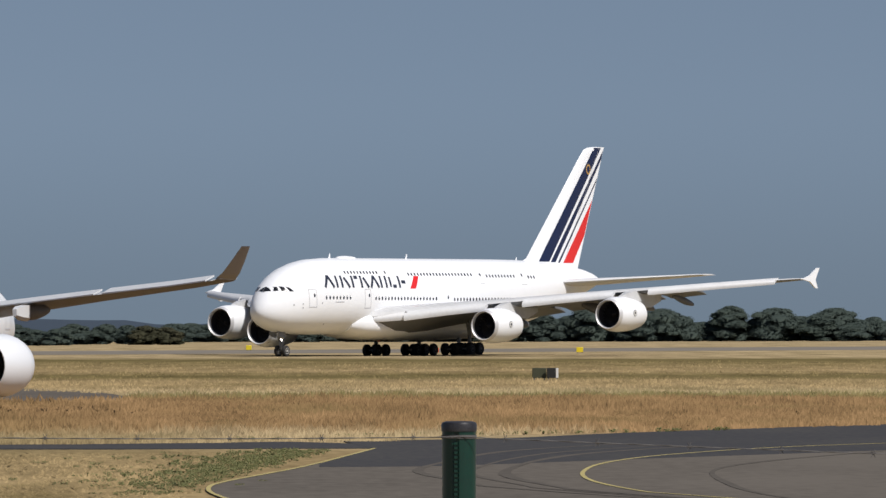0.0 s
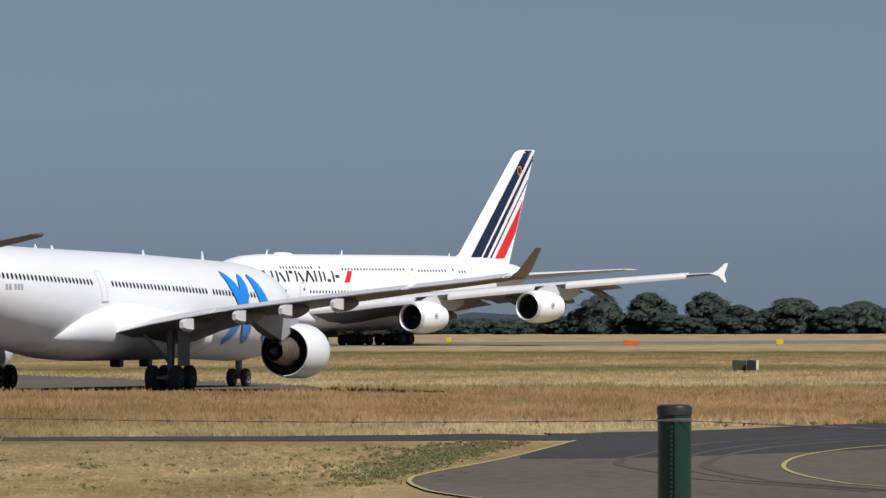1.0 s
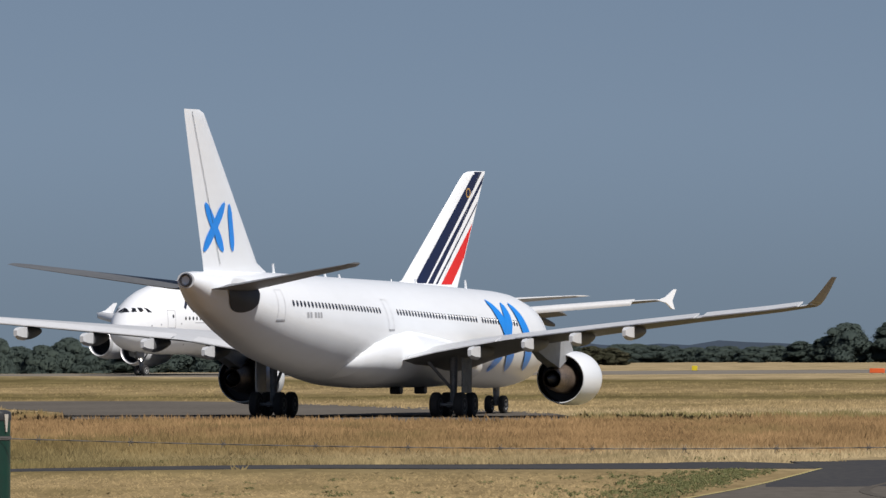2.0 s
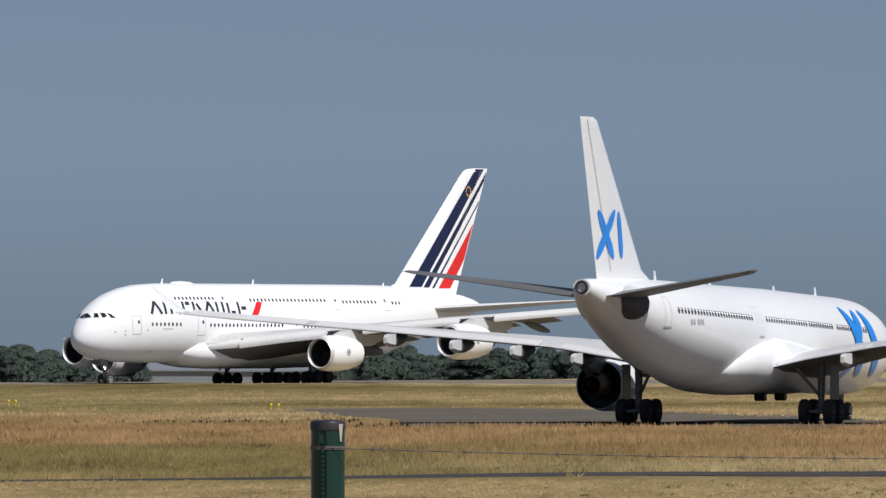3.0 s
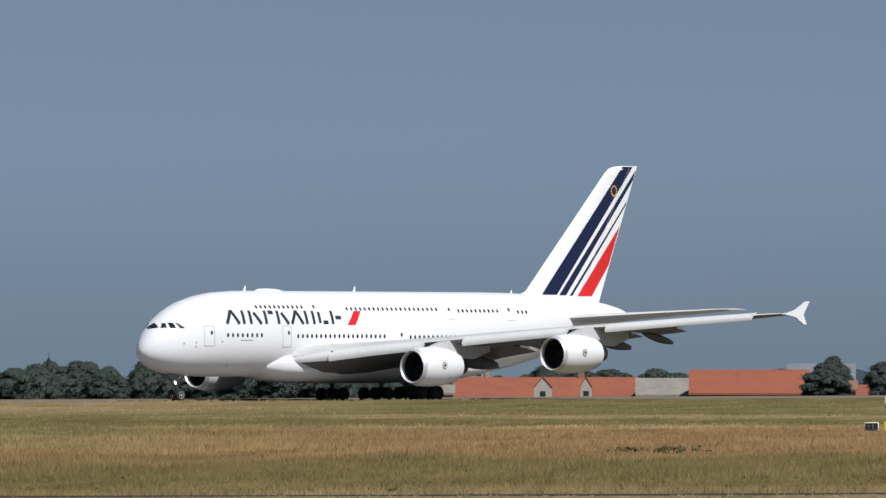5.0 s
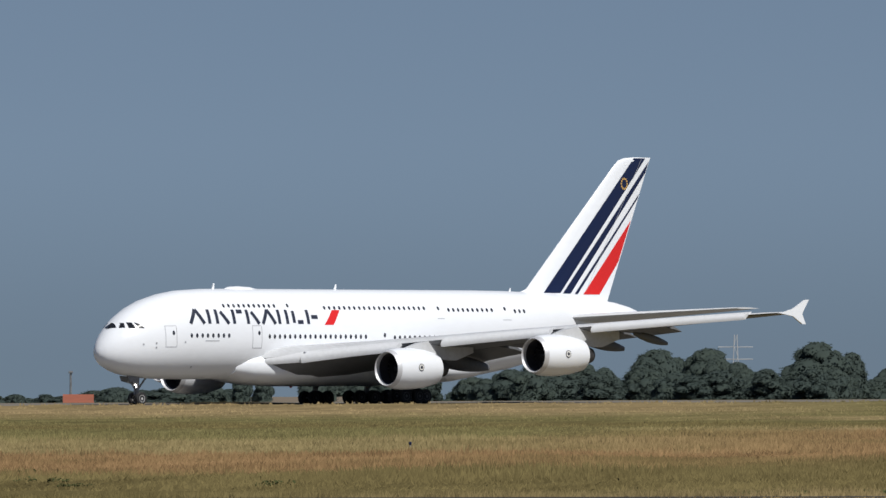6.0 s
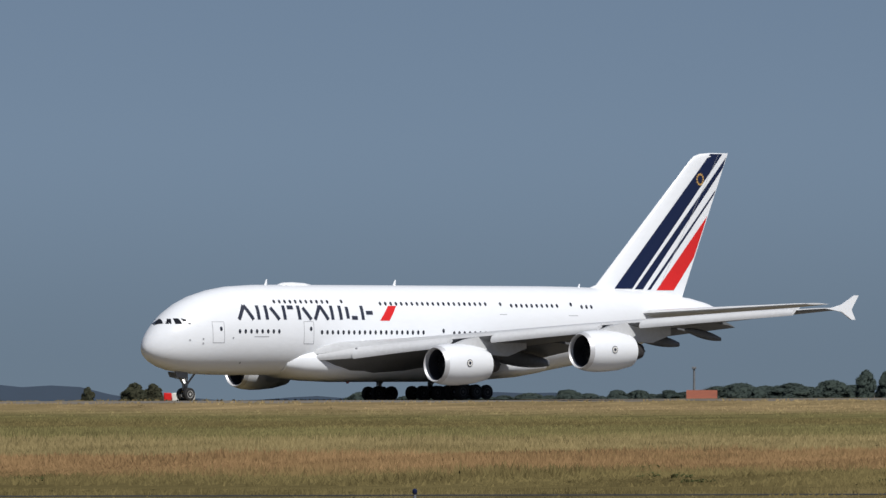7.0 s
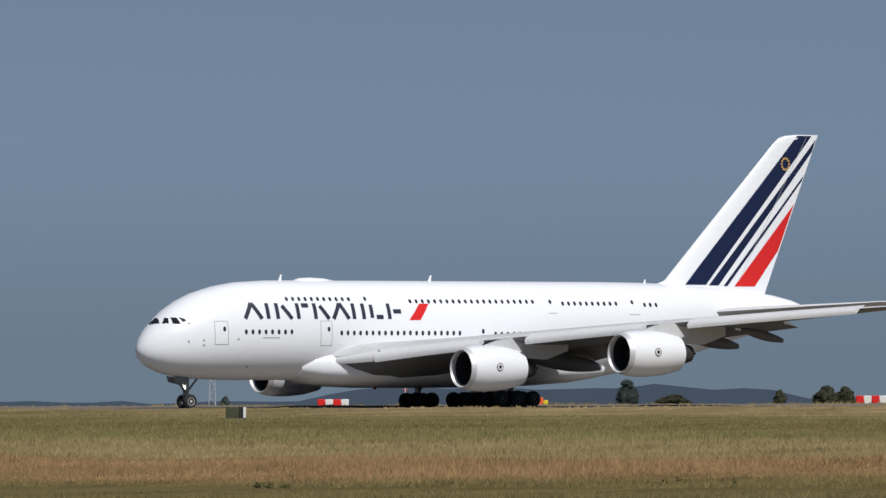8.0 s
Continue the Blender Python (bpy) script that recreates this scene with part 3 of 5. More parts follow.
    for s in (1, -1):
        for nm, c in (("navy", [(57.24, 10.6), (59.52, 10.6), (71.6, 23.70), (69.95, 23.70)]), ("navy", [(59.84, 10.55), (60.94, 10.55), (71.68, 22.35), (72.1, 23.4)]),
                      ("navy", [(61.5, 10.5), (61.94, 10.5), (70.5, 19.75), (70.72, 20.25)]), ("red", [(62.73, 10.47), (65.09, 10.48), (67.80, 13.65), (69.60, 17.7)])):
            part("tail_stripe", fin.decal(bmesh.new(), c, s), M[nm], fb, "navy blue painted stripe" if nm == "navy" else "red painted stripe", )
        bm = bmesh.new()
        for i in range(12):
            a = math.tau * i / 12
            x, z = 68.55 + .42 * math.cos(a), 21.2 + .5 * math.sin(a)
            fin.decal(bm, [(x - .09, z - .09), (x + .09, z - .09), (x + .09, z + .09), (x - .09, z + .09)], s, 1, 1, 0.05)
        part("star_ring", bm, M["gold"], fb, "ring of small gold stars")
        bm = bmesh.new()
        fin.decal(bm, bar_corners((63.2, 10.9), (71.0, 23.6), .035), s, 2, 20, 0.03)
        part("rudder_gap", bm, M["line"], fb)
    for s in (1, -1):
        # tailplane
        under(part("tailplane", wing_mesh(bmesh.new(), [(s * .8, 57.6, 68.6, 8.0, .08), (s * 2, 58.6, 68.9, 8.05, .08), (s * 14.4, 67.6, 71.5, 8.78, .06), (s * 15.1, 68.8, 71.8, 8.84, .05)]), M["slat"], plane, "light grey tailplane"), M["wing"])
        # wing
        st = [(s * 2.6, 17.2, 38.5, 3.95, .125), (s * 4.2, 18.6, 38.6, 4.13, .12), (s * 6.5, 21.0, 38.8, 4.51, .112), (s * 10, 23.8, 39.1, 4.98, .098), (s * 14.8, 27.5, 40.2, 5.49, .095), (s * 20, 31.7, 42.6, 6.05, .092), (s * 25.7, 36.3, 45.3, 6.60, .09), (s * 33, 42.5, 48.7, 7.24, .085), (s * 38.8, 47.9, 51.4, 7.74, .08), (s * 39.7, 49.0, 51.8, 7.81, .06)]
        wing = under(part("wing", wing_mesh(bmesh.new(), st, deep=True), M["wing"], plane, "light grey swept wing"), M["wing_shade"])
        # slats along the leading edge, lowered
        for y0, y1 in ((6.2, 13.2), (16.4, 24.2), (27.2, 37.8)):
            rings = []
            for i in range(7):
                y = y0 + (y1 - y0) * i / 6
                _, le, te, h, t = lerp_rows([(abs(q[0]), *q[1:]) for q in st], y)
                ch = te - le
                k = 0.55 + 0.03 * ch
                rings.append([(-(le + dx * k), s * y, h + dz * k) for dx, dz in ((.85, .50), (.1, .38), (-.45, .05), (-.62, -.32), (-.5, -.62), (-.2, -.30), (.2, .05), (.85, .42))])
            part("slat", loft(bmesh.new(), rings), M["slat"], wing, "pale grey lowered slat")
        rings = []
        for i in range(5):               # the fixed nose next to the body
            y = 3.6 + 2.5 * i / 4
            _, le, te, h, t = lerp_rows([(abs(q[0]), *q[1:]) for q in st], y)
            k = .75 + .1 * i
            rings.append([(-(le + dx * k), s * y, h + dz * k) for dx, dz in ((1.0, .50), (.1, .36), (-.22, .05), (-.25, -.25), (-.1, -.5), (.25, -.45), (.6, -.1), (1.0, .42))])
        part("wing_root_nose", loft(bmesh.new(), rings), M["slat"], wing, "pale grey fixed leading edge")
        # flaps, lowered
        for y0, y1 in ((4.5, 13.4), (14.2, 24.0), (24.6, 28.2)):
            rings = []
            for i in range(5):
                y = y0 + (y1 - y0) * i / 4
                _, le, te, h, t = lerp_rows([(abs(q[0]), *q[1:]) for q in st], y)
                k = (te - le) * .16 + .6
                rings.append([(-(te + dx * k), s * y, h + dz * k) for dx, dz in ((-.45, .12), (.3, -.02), (.85, -.27), (.3, -.14), (-.45, -.06))])
            part("flap", loft(bmesh.new(), rings), M["wing_shade"], wing, "lowered wing flap")
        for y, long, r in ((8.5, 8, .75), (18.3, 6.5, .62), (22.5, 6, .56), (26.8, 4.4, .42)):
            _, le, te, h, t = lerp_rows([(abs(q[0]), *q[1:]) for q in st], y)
            part("flap_fairing", pod(bmesh.new(), te - long * .62, s * y, h - .55, long, r, .9), M["wing_shade"], wing, "flap track fairing, its grey darkened for shade")
        bm = bmesh.new()
        plate(bm, [(x, z - .69) for x, z in ((49.2, 8.5), (50.9, 8.9), (52.5, 9.75), (53.0, 9.75), (52.25, 8.7), (52.1, 8.4), (52.55, 7.5), (52.1, 7.5), (50.9, 8.22))], s * 39.68, s * 39.86)
        part("wingtip_fence", bm, M["white"], wing, "white wingtip fence")
        bm = bmesh.new()
        rod(bm, (-20.7, s * 6.2, 4.70), (-20.5, s * 6.2, 4.72), .13)
        part("wing_mark", bm, M["line"], wing)
        # engines and pylons
        for x, y, z, zt in ((22.8, 14.8, 3.12, 5.29), (31.1, 25.7, 4.17, 6.35)):
            engine(plane, x, s * y, z, 1.93, 5.9, s, M["white"])
            bm = bmesh.new()
            rings = []
            for dx, z0, z1, hw in ((2.4, z + 1.7, z + 1.95, .12), (4.0, z + 1.5, zt + .2, .38), (6.0, z + .9, zt + .55, .42), (8.6, z + .75, zt + .2, .38), (11.0, zt - .7, zt + .05, .2)):
                rings.append([(-(x + dx), s * y + hw, z0), (-(x + dx), s * y + hw, z1), (-(x + dx), s * y - hw, z1), (-(x + dx), s * y - hw, z0)])
            part("pylon", loft(bm, rings), M["wing"], plane, "grey engine pylon")
    wh = wheel_pair_meshes(.70, .52, "rim_dark")
    nw = wheel_pair_meshes(.62, .42)
    nose = gear(plane, 5.2, 0, (0,), .48, .62, .42, 3.0, nw, None, True)
    for s in (1, -1):
        bm = bmesh.new()
        plate(bm, [(3.55, 2.75), (5.0, 2.62), (4.9, 2.0), (3.75, 2.25)], s * .55 - .03, s * .55 + .03)
        part("gear_door", bm, M["strut"], nose, "dark grey nose gear door")
        bm = bmesh.new()
        rod(bm, (-5.2, s * .1, 1.25), (-4.1, s * .1, 2.7), .07)
        part("drag_brace", bm, M["strut"], nose)
    bm = bmesh.new()
    box(bm, -5.02, -4.86, -.42, .42, 1.95, 2.15, .03)
    part("light_bar", bm, M["panel_w"], nose, "pale lamp bracket across the strut")
    for s in (1, -1):
        gear(plane, 33.5, s * 6.2, (-.86, .86), .68, .70, .52, 4.6, wh)
        gear(plane, 36.85, s * 2.65, (-1.72, 0, 1.72), .76, .70, .52, 3.0, wh)
    bm = bmesh.new()
    lathe(bm, [(-.12, .1), (0, .16), (.12, .1)], (-24.5, 0, 1.70), 12, "z", True, True)
    part("beacon", bm, M["beacon"], body, "red belly beacon")
    return plane


# ---- the charter twin-jet ----
def twin_jet():
    plane = tagged(new("airliner"), "white twin-engined airliner with bright blue marks, taxiing away", "airplane")
    hull = Hull([(.3, 3.95, 3.85, .04), (.45, 4.3, 3.5, .45), (.9, 4.75, 3.0, .95), (1.7, 5.35, 2.4, 1.55), (3.2, 6.1, 1.95, 2.15), (5, 6.68, 1.65, 2.6), (7, 7.0, 1.5, 2.78), (9, 7.12, 1.48, 2.82), (26, 7.55, 1.9, 2.82), (40, 7.76, 2.1, 2.82),
                 (44, 7.84, 2.42, 2.76), (48, 7.9, 2.98, 2.58), (51, 7.92, 3.55, 2.32), (54, 7.92, 4.28, 1.98), (57, 7.92, 5.12, 1.56), (59.5, 7.9, 5.8, 1.15), (61, 7.9, 6.45, .82), (62.3, 7.85, 7.0, .48)], 2.0, .5)
    body = part("fuselage", hull.mesh(bmesh.new(), 56), M["white_b"], plane, "glossy white fuselage")
    bm = bmesh.new()
    lathe(bm, [(-.02, .38), (.16, .33), (.14, .25), (-.3, .24)], (62.3, 0, 7.43), 18)
    lathe(bm, [(-.3, .24), (-.3, .02)], (62.3, 0, 7.43), 18)
    part("exhaust_pipe", bm, M["duct"], body, "dark tail exhaust")
    fair = Hull([(17, 3.6, 2.2, 2.2), (19.5, 3.9, 1.75, 3.1), (22, 4.4, 1.6, 3.5), (29, 5.0, 1.6, 3.65), (32.5, 5.2, 1.6, 3.7), (35.6, 5.0, 1.7, 3.45), (38.2, 4.65, 1.95, 3.05), (40.0, 4.1, 2.15, 2.55), (41.0, 3.4, 2.5, 1.9)], 2.4, .55)
    part("belly_fairing", fair.mesh(bmesh.new(), 40), M["white_b"], plane, "white belly fairing")
    wm = oval_mesh("window", .26, .38, M["window"])
    for s in (1, -1):
        for a, b in ((10.5, 18.2), (19.4, 24.6), (25.3, 34.0), (37.2, 51.1)):
            windows(hull, wm, body, span(a, b, .53), lambda x: 5.42 + .026 * (x - 19), s)
        for x0, x1, z0, z1 in ((52.2, 53.1, 5.30, 6.95), (35.1, 36.0, 4.8, 6.5), (4.5, 5.5, 3.8, 5.7)):
            bm = bmesh.new()
            for c in ([(x0, z0), (x1, z0), (x1, z0 + .07), (x0, z0 + .07)], [(x0, z1), (x1, z1), (x1, z1 + .04), (x0, z1 + .04)], [(x0, z0), (x0 + .05, z0), (x0 + .05, z1), (x0, z1)], [(x1, z0), (x1 + .05, z0), (x1 + .05, z1), (x1, z1)]):
                hull.decal(bm, c, s, 4, 6, .012)
            part("cabin_door", bm, M["line_faint"], body, "cabin door outline")
        for x0, z0 in ((52.2, 5.28), (35.1, 4.78)):
            bm = bmesh.new()
            hull.decal(bm, [(x0 - .05, z0), (x0 + .95, z0), (x0 + .95, z0 + .1), (x0 - .05, z0 + .1)], s, 3, 1, .02)
            part("door_sill", bm, M["line"], body, "dark door sill")
        for k in range(5):
            bm = bmesh.new()
            x = 49.1 - k * .42 - (.2 if k > 1 else 0)
            hull.decal(bm, [(x, 5.48), (x + .26, 5.48), (x + .26, 5.78), (x, 5.78)], s, 1, 2, .015)
            part("lettering_bar", bm, M["line"], body, "small grey bar of lettering")
        # large blue brush strokes on the side
        for strokes in ([((15.4, 6.5), (12.0, 2.55)), ((12.5, 6.35), (15.4, 2.5))], [((11.2, 6.35), (8.8, 2.55))]):
            for k, (p, q) in enumerate(strokes):
                bm = bmesh.new()
                for c in brush(p, q, 1.15, 1.15):
                    hull.decal(bm, c, s, 3, 5, .07 + .006 * k)
                bmesh.ops.remove_doubles(bm, verts=bm.verts, dist=.004)
                part("blue_stroke", bm, M["blue"], body, "bright blue painted stroke")
        for c in ([(2.1, 5.55), (2.8, 5.5), (3.1, 6.0), (2.5, 6.05)], [(2.95, 5.5), (3.6, 5.5), (3.6, 5.95), (3.2, 6.0)]):
            bm = bmesh.new()
            hull.decal(bm, c, s, 3, 3, .02)
            part("cockpit_window", bm, M["glass"], body, "dark cockpit pane")
    for x, h in ((12.5, .5), (47.5, .5), (22, .28), (36, .2), (38.5, .2)):
        part("antenna", blade(bmesh.new(), x, hull.at(x)[0], h, .35), M["white_b"], body)
    fin = Fin([(7.0, 48.6, 59.3, 0, .06), (7.95, 49.2, 59.4, 0, .06), (8.4, 50.7, 59.55, 0, .06), (15.9, 59.05, 62.45, 0, .075), (16.25, 59.5, 62.55, 0, .09), (16.42, 60.2, 62.6, 0, .08)])
    fb = part("tail_fin", wing_mesh(bmesh.new(), fin.rows, True), M["white_b"], plane, "white tail fin with blue marks")
    for s in (1, -1):
        for nm, strokes in (("tail_mark", [((59.5, 11.5), (56.75, 9.0)), ((56.65, 11.55), (59.55, 9.0))]), ("tail_mark", [((55.95, 11.5), (55.35, 9.0))])):
            for k, (p, q) in enumerate(strokes):
                bm = bmesh.new()
                for c in brush(p, q, .66, .70):
                    fin.decal(bm, c, s, 2, 3, .03 + .006 * k)
                bmesh.ops.remove_doubles(bm, verts=bm.verts, dist=.004)
                part(nm, bm, M["blue"], fb, "bright blue painted stroke")
        bm = bmesh.new()
        fin.decal(bm, bar_corners((57.2, 8.3), (61.6, 16.3), .045), s, 2, 14, .035)
        part("rudder_gap", bm, M["ink"], fb)
        tp = part("tailplane", wing_mesh(bmesh.new(), [(s * .6, 54.6, 60.6, 6.95, .08), (s * 1.6, 55.2, 60.9, 7.05, .08), (s * 9.0, 60.8, 63.5, 8.17, .07), (s * 9.45, 61.8, 63.75, 8.27, .05)]), M["tail_grey"], plane, "dark grey tailplane")
        under(tp, M["wing_shade"])
        bm = bmesh.new()
        for k in range(12):              # a dark half disc under the root, a smaller grey one above it
            x0, x1 = 55.3 + 3.7 * k / 12, 55.3 + 3.7 * (k + 1) / 12
            d0, d1 = (1.12 * math.sqrt(max(0.0, 1 - ((v - 57.15) / 1.86) ** 2)) for v in (x0, x1))
            hull.decal(bm, [(x0, 6.85 - d0), (x1, 6.85 - d1), (x1, 6.98), (x0, 6.98)], s, 2, 5, .05)
        bmesh.ops.remove_doubles(bm, verts=bm.verts, dist=.004)
        part("tailplane_seal", bm, M["duct"], tp, "dark opening under the tailplane root")
        bm = bmesh.new()
        for k in range(10):
            x0, x1 = 55.7 + 2.9 * k / 10, 55.7 + 2.9 * (k + 1) / 10
            d0, d1 = (.55 * math.sqrt(max(0.0, 1 - ((v - 57.15) / 1.46) ** 2)) for v in (x0, x1))
            hull.decal(bm, [(x0, 7.0), (x1, 7.0), (x1, 7.02 + d1), (x0, 7.02 + d0)], s, 2, 5, .05)
        bmesh.ops.remove_doubles(bm, verts=bm.verts, dist=.004)
        part("sliding_plate", bm, M["wing"], tp, "bare grey sliding plate")
        st = [(s * 2.0, 19.8, 35.3, 2.85, .11), (s * 3.2, 21.0, 35.5, 3.1, .11), (s * 5.6, 23.0, 35.4, 3.65, .10), (s * 9.4, 25.9, 35.6, 4.28, .075), (s * 14, 29.4, 37.5, 4.74, .066), (s * 20, 34.0, 39.9, 5.31, .062), (s * 26, 38.6, 42.3, 5.84, .064), (s * 28.4, 40.4, 43.2, 6.10, .06), (s * 28.7, 40.9, 43.35, 6.18, .055)]
        wing = under(part("wing", wing_mesh(bmesh.new(), st), M["wing"], plane, "grey swept wing"), M["wing_shade"])
        rings = []
        for y, le, te, z, t in ((28.6, 40.8, 43.35, 6.18, .08), (29.0, 41.3, 43.5, 6.45, .07), (29.5, 42.0, 43.75, 6.95, .06), (30.15, 43.0, 44.05, 7.65, .05)):
            ch = te - le
            rings.append([(-(le + c * ch), s * (y + o * ch), z) for c, o in ((0, 0), (.2, t), (.6, t * .7), (1, 0), (.6, -t * .7), (.2, -t))])
        wob = part("winglet", loft(bmesh.new(), rings), M["white_b"], wing, "upturned winglet, outer face greyed for shade")
        # shade on the outer face is put in as a grey material
        wob.data.materials.append(M["wing_b"])
        for f in wob.data.polygons:
            if f.normal.y * s > 0.2:
                f.material_index = 1
        for y, long, r in ((7.7, 4.4, .44), (11.0, 4.6, .46), (14.1, 4.3, .43), (17.5, 3.9, .39)):
            _, le, te, h, t = lerp_rows([(abs(q[0]), *q[1:]) for q in st], y)
            p = part("flap_fairing", pod(bmesh.new(), te - long * .72, s * y, h - .30, long, r, .15), M["wing_shade"], wing, "flap track fairing, its grey darkened for shade")
            bm = bmesh.new()
            tx, tz = te + long * .03, h - .42
            rings = [[(-(tx + dx), s * y + a * k * .45, tz + b * k) for a, b in ((-1, .7), (1, .7), (1, -.5), (.4, -.8), (-.4, -.8), (-1, -.5))] for dx, k in ((-.1, .5), (.7, .42), (1.25, .22))]
            part("fairing_tail", loft(bm, rings), M["slat"], p, "pale grey fairing tip")
        for y0, y1 in ((3.6, 8.8), (10.0, 21.5), (22.0, 28.0)):
            rings = []
            for i in range(4):
                y = y0 + (y1 - y0) * i / 3
                _, le, te, h, t = lerp_rows([(abs(q[0]), *q[1:]) for q in st], y)
                rings.append([(-(te - 1.1), s * y, h + .30), (-(te + .03), s * y, h + .06), (-(te + .03), s * y, h + .0), (-(te - 1.1), s * y, h + .22)])
            part("flap", loft(bmesh.new(), rings), M["slat"], wing, "pale grey flap")
        engine(plane, 21.2, s * 9.4, 2.12, 1.52, 4.0, s, M["white_b"], False, 1.5, 0.9, "hot")
        bm = bmesh.new()
        rings = []
        for dx, z0, z1, hw in ((1.8, 3.45, 3.7, .1), (3.2, 3.3, 4.3, .3), (5.2, 2.7, 4.6, .34), (7.5, 3.2, 4.4, .3), (9.8, 3.9, 4.3, .15)):
            rings.append([(-(21.2 + dx), s * 9.4 + hw, z0), (-(21.2 + dx), s * 9.4 + hw, z1), (-(21.2 + dx), s * 9.4 - hw, z1), (-(21.2 + dx), s * 9.4 - hw, z0)])
        part("pylon", loft(bm, rings), M["wing_b"], plane, "grey engine pylon")
    wh = wheel_pair_meshes(.70, .48, "rim_dark")
    nw = wheel_pair_meshes(.53, .36)
    gear(plane, 6.74, 0, (0,), .42, .53, .36, 2.6, nw, (.6, .6, 1.5))
    for s in (1, -1):
        gear(plane, 31.9, s * 5.25, (-.98, .98), .70, .70, .48, 3.4, wh, (.85, s * .75, 1.35))
    for x in (24.5, 29.0):
        bm = bmesh.new()
        box(bm, -x - .35, -x + .35, -1.3, -.7, 1.25, 1.7, .08)
        part("belly_scoop", bm, M["duct"], body)
    return plane


big = double_decker()
twin = twin_jet()


# ---- ground ----
RU = Vector((-math.cos(radians(PSI)), -math.sin(radians(PSI))))     # across the runway
RF = Vector((-math.sin(radians(PSI)), math.cos(radians(PSI))))      # along it


def smooth(a, b, v):
    t = min(1.0, max(0.0, (v - a) / (b - a)))
    return t * t * (3 - 2 * t)


def ground_z(x, y):
    """Flat airfield, a low bank by the fence, land falling away behind the runway."""
    r = math.hypot(x, y)
    u = -(RU.x * x + RU.y * y)
    az = math.degrees(math.atan2(-x, y))
    k = smooth(1.0, 4.0, az)
    start = 700 + (1 - k) * 90
    z = 2.2 * (1 - smooth(25, 60, r))
    z += 0.36 * smooth(585, 612, u) * (1 - smooth(614, 622, u)) * smooth(2.5, 4.5, az)
    d = max(0.0, u - start)
    z -= min(d, 900) * (0.0125 * k + 0.0025 * (1 - k))
    z -= max(0.0, d - 900) * (0.005 * k + 0.0008 * (1 - k))
    return z


def polar(az, r, z=0.0):
    a = radians(az)
    return Vector((-r * math.sin(a), r * math.cos(a), z))


def build_ground():
    azs = [-180 + 6 * i for i in range(29)] + [-6 + 0.5 * i for i in range(65)] + [27 + 6 * i for i in range(26)]
    rs = [0, 8, 16, 24, 30, 36, 42, 48, 54, 60, 80, 120, 180, 240, 300, 360, 420, 480, 540, 600, 660] + [660 + 12 * i for i in range(1, 96)] + [1900, 2100, 2400, 2800, 3300, 3900, 4500, 4900]
    bm = bmesh.new()
    c = bm.verts.new((0, 0, ground_z(0, 0)))
    rings = []
    for r in rs[1:]:
        ring = []
        for a in azs:
            p = polar(a, r)
            ring.append(bm.verts.new((p.x, p.y, ground_z(p.x, p.y))))
        rings.append(ring)
    n = len(azs)
    for i in range(n):
        bm.faces.new((c, rings[0][i], rings[0][(i + 1) % n]))
    for a, b in zip(rings, rings[1:]):
        for i in range(n):
            bm.faces.new((a[i], a[(i + 1) % n], b[(i + 1) % n], b[i]))
    ob = new("ground", mesh_of("ground", bm, M["ground"]))
    return tagged(ob, "dry summer airfield grass in straw and olive strips", "ground", kind="structure")


def sheet(name, pts, z, thick, mat, label, cat):
    """A paved area: a slab with a small edge above the grass."""
    bm = bmesh.new()
    top = [bm.verts.new((x, y, z)) for x, y in pts]
    bot = [bm.verts.new((x, y, z - thick)) for x, y in pts]
    f = bm.faces.new(top)
    for i in range(len(pts)):
        j = (i + 1) % len(pts)
        bm.faces.new((top[i], top[j], bot[j], bot[i]))
    bmesh.ops.triangulate(bm, faces=[f])
    return tagged(new(name, mesh_of(name, bm, mat, False)), label, cat, kind="structure")


def ribbon(pts, w):
    """Left and right edges of a line of width w (number or one a point)."""
    out_l, out_r = [], []
    for i, p in enumerate(pts):
        a, b = Vector(pts[max(0, i - 1)]), Vector(pts[min(len(pts) - 1, i + 1)])
        n = Vector((-(b - a).y, (b - a).x)).normalized()
        k = (w[i] if isinstance(w, (list, tuple)) else w) / 2
        out_l.append(tuple(Vector(p) + n * k))
        out_r.append(tuple(Vector(p) - n * k))
    return out_l + out_r[::-1]


def spline(pts, n=6):
    out = []
    for i in range(len(pts) - 1):
        p0, p1, p2, p3 = (Vector(pts[max(0, min(len(pts) - 1, i + k))]) for k in (-1, 0, 1, 2))
        for j in range(n):
            t = j / n
            out.append(tuple(0.5 * ((2 * p1) + (p2 - p0) * t + (2 * p0 - 5 * p1 + 4 * p2 - p3) * t * t + (3 * p1 - p0 - 3 * p2 + p3) * t ** 3)))
    return out + [tuple(pts[-1])]


build_ground()
mid = -RU * 656.6
run = [tuple(mid + RF * k) for k in (-2600, 900)]
sheet("runway", ribbon(run, 60), 0.05, 0.15, M["runway"], "long grey runway with worn surface", "runway")
sheet("taxiway", spline([(-9, 500), (-35, 503), (-41, 560), (-51, 608), (-53, 648), (-37, 650), (-24, 610), (-13, 565), (-9, 500)])[:-1], 0.014, 0.12, M["concrete"], "grey taxiway curving towards the runway", "taxiway")
apron = spline([(1.2, 341), (7.1, 349), (14.5, 371), (40, 430), (80, 500)]) + [(120, 480), (120, 150), (10, 170)] + spline([(2.5, 205), (-1.4, 229), (-2.35, 239), (-2.7, 249), (-2.2, 260), (-0.2, 285), (2.2, 322)])
sheet("apron", apron, 0.03, 0.1, M["concrete"], "worn grey asphalt apron", "apron")
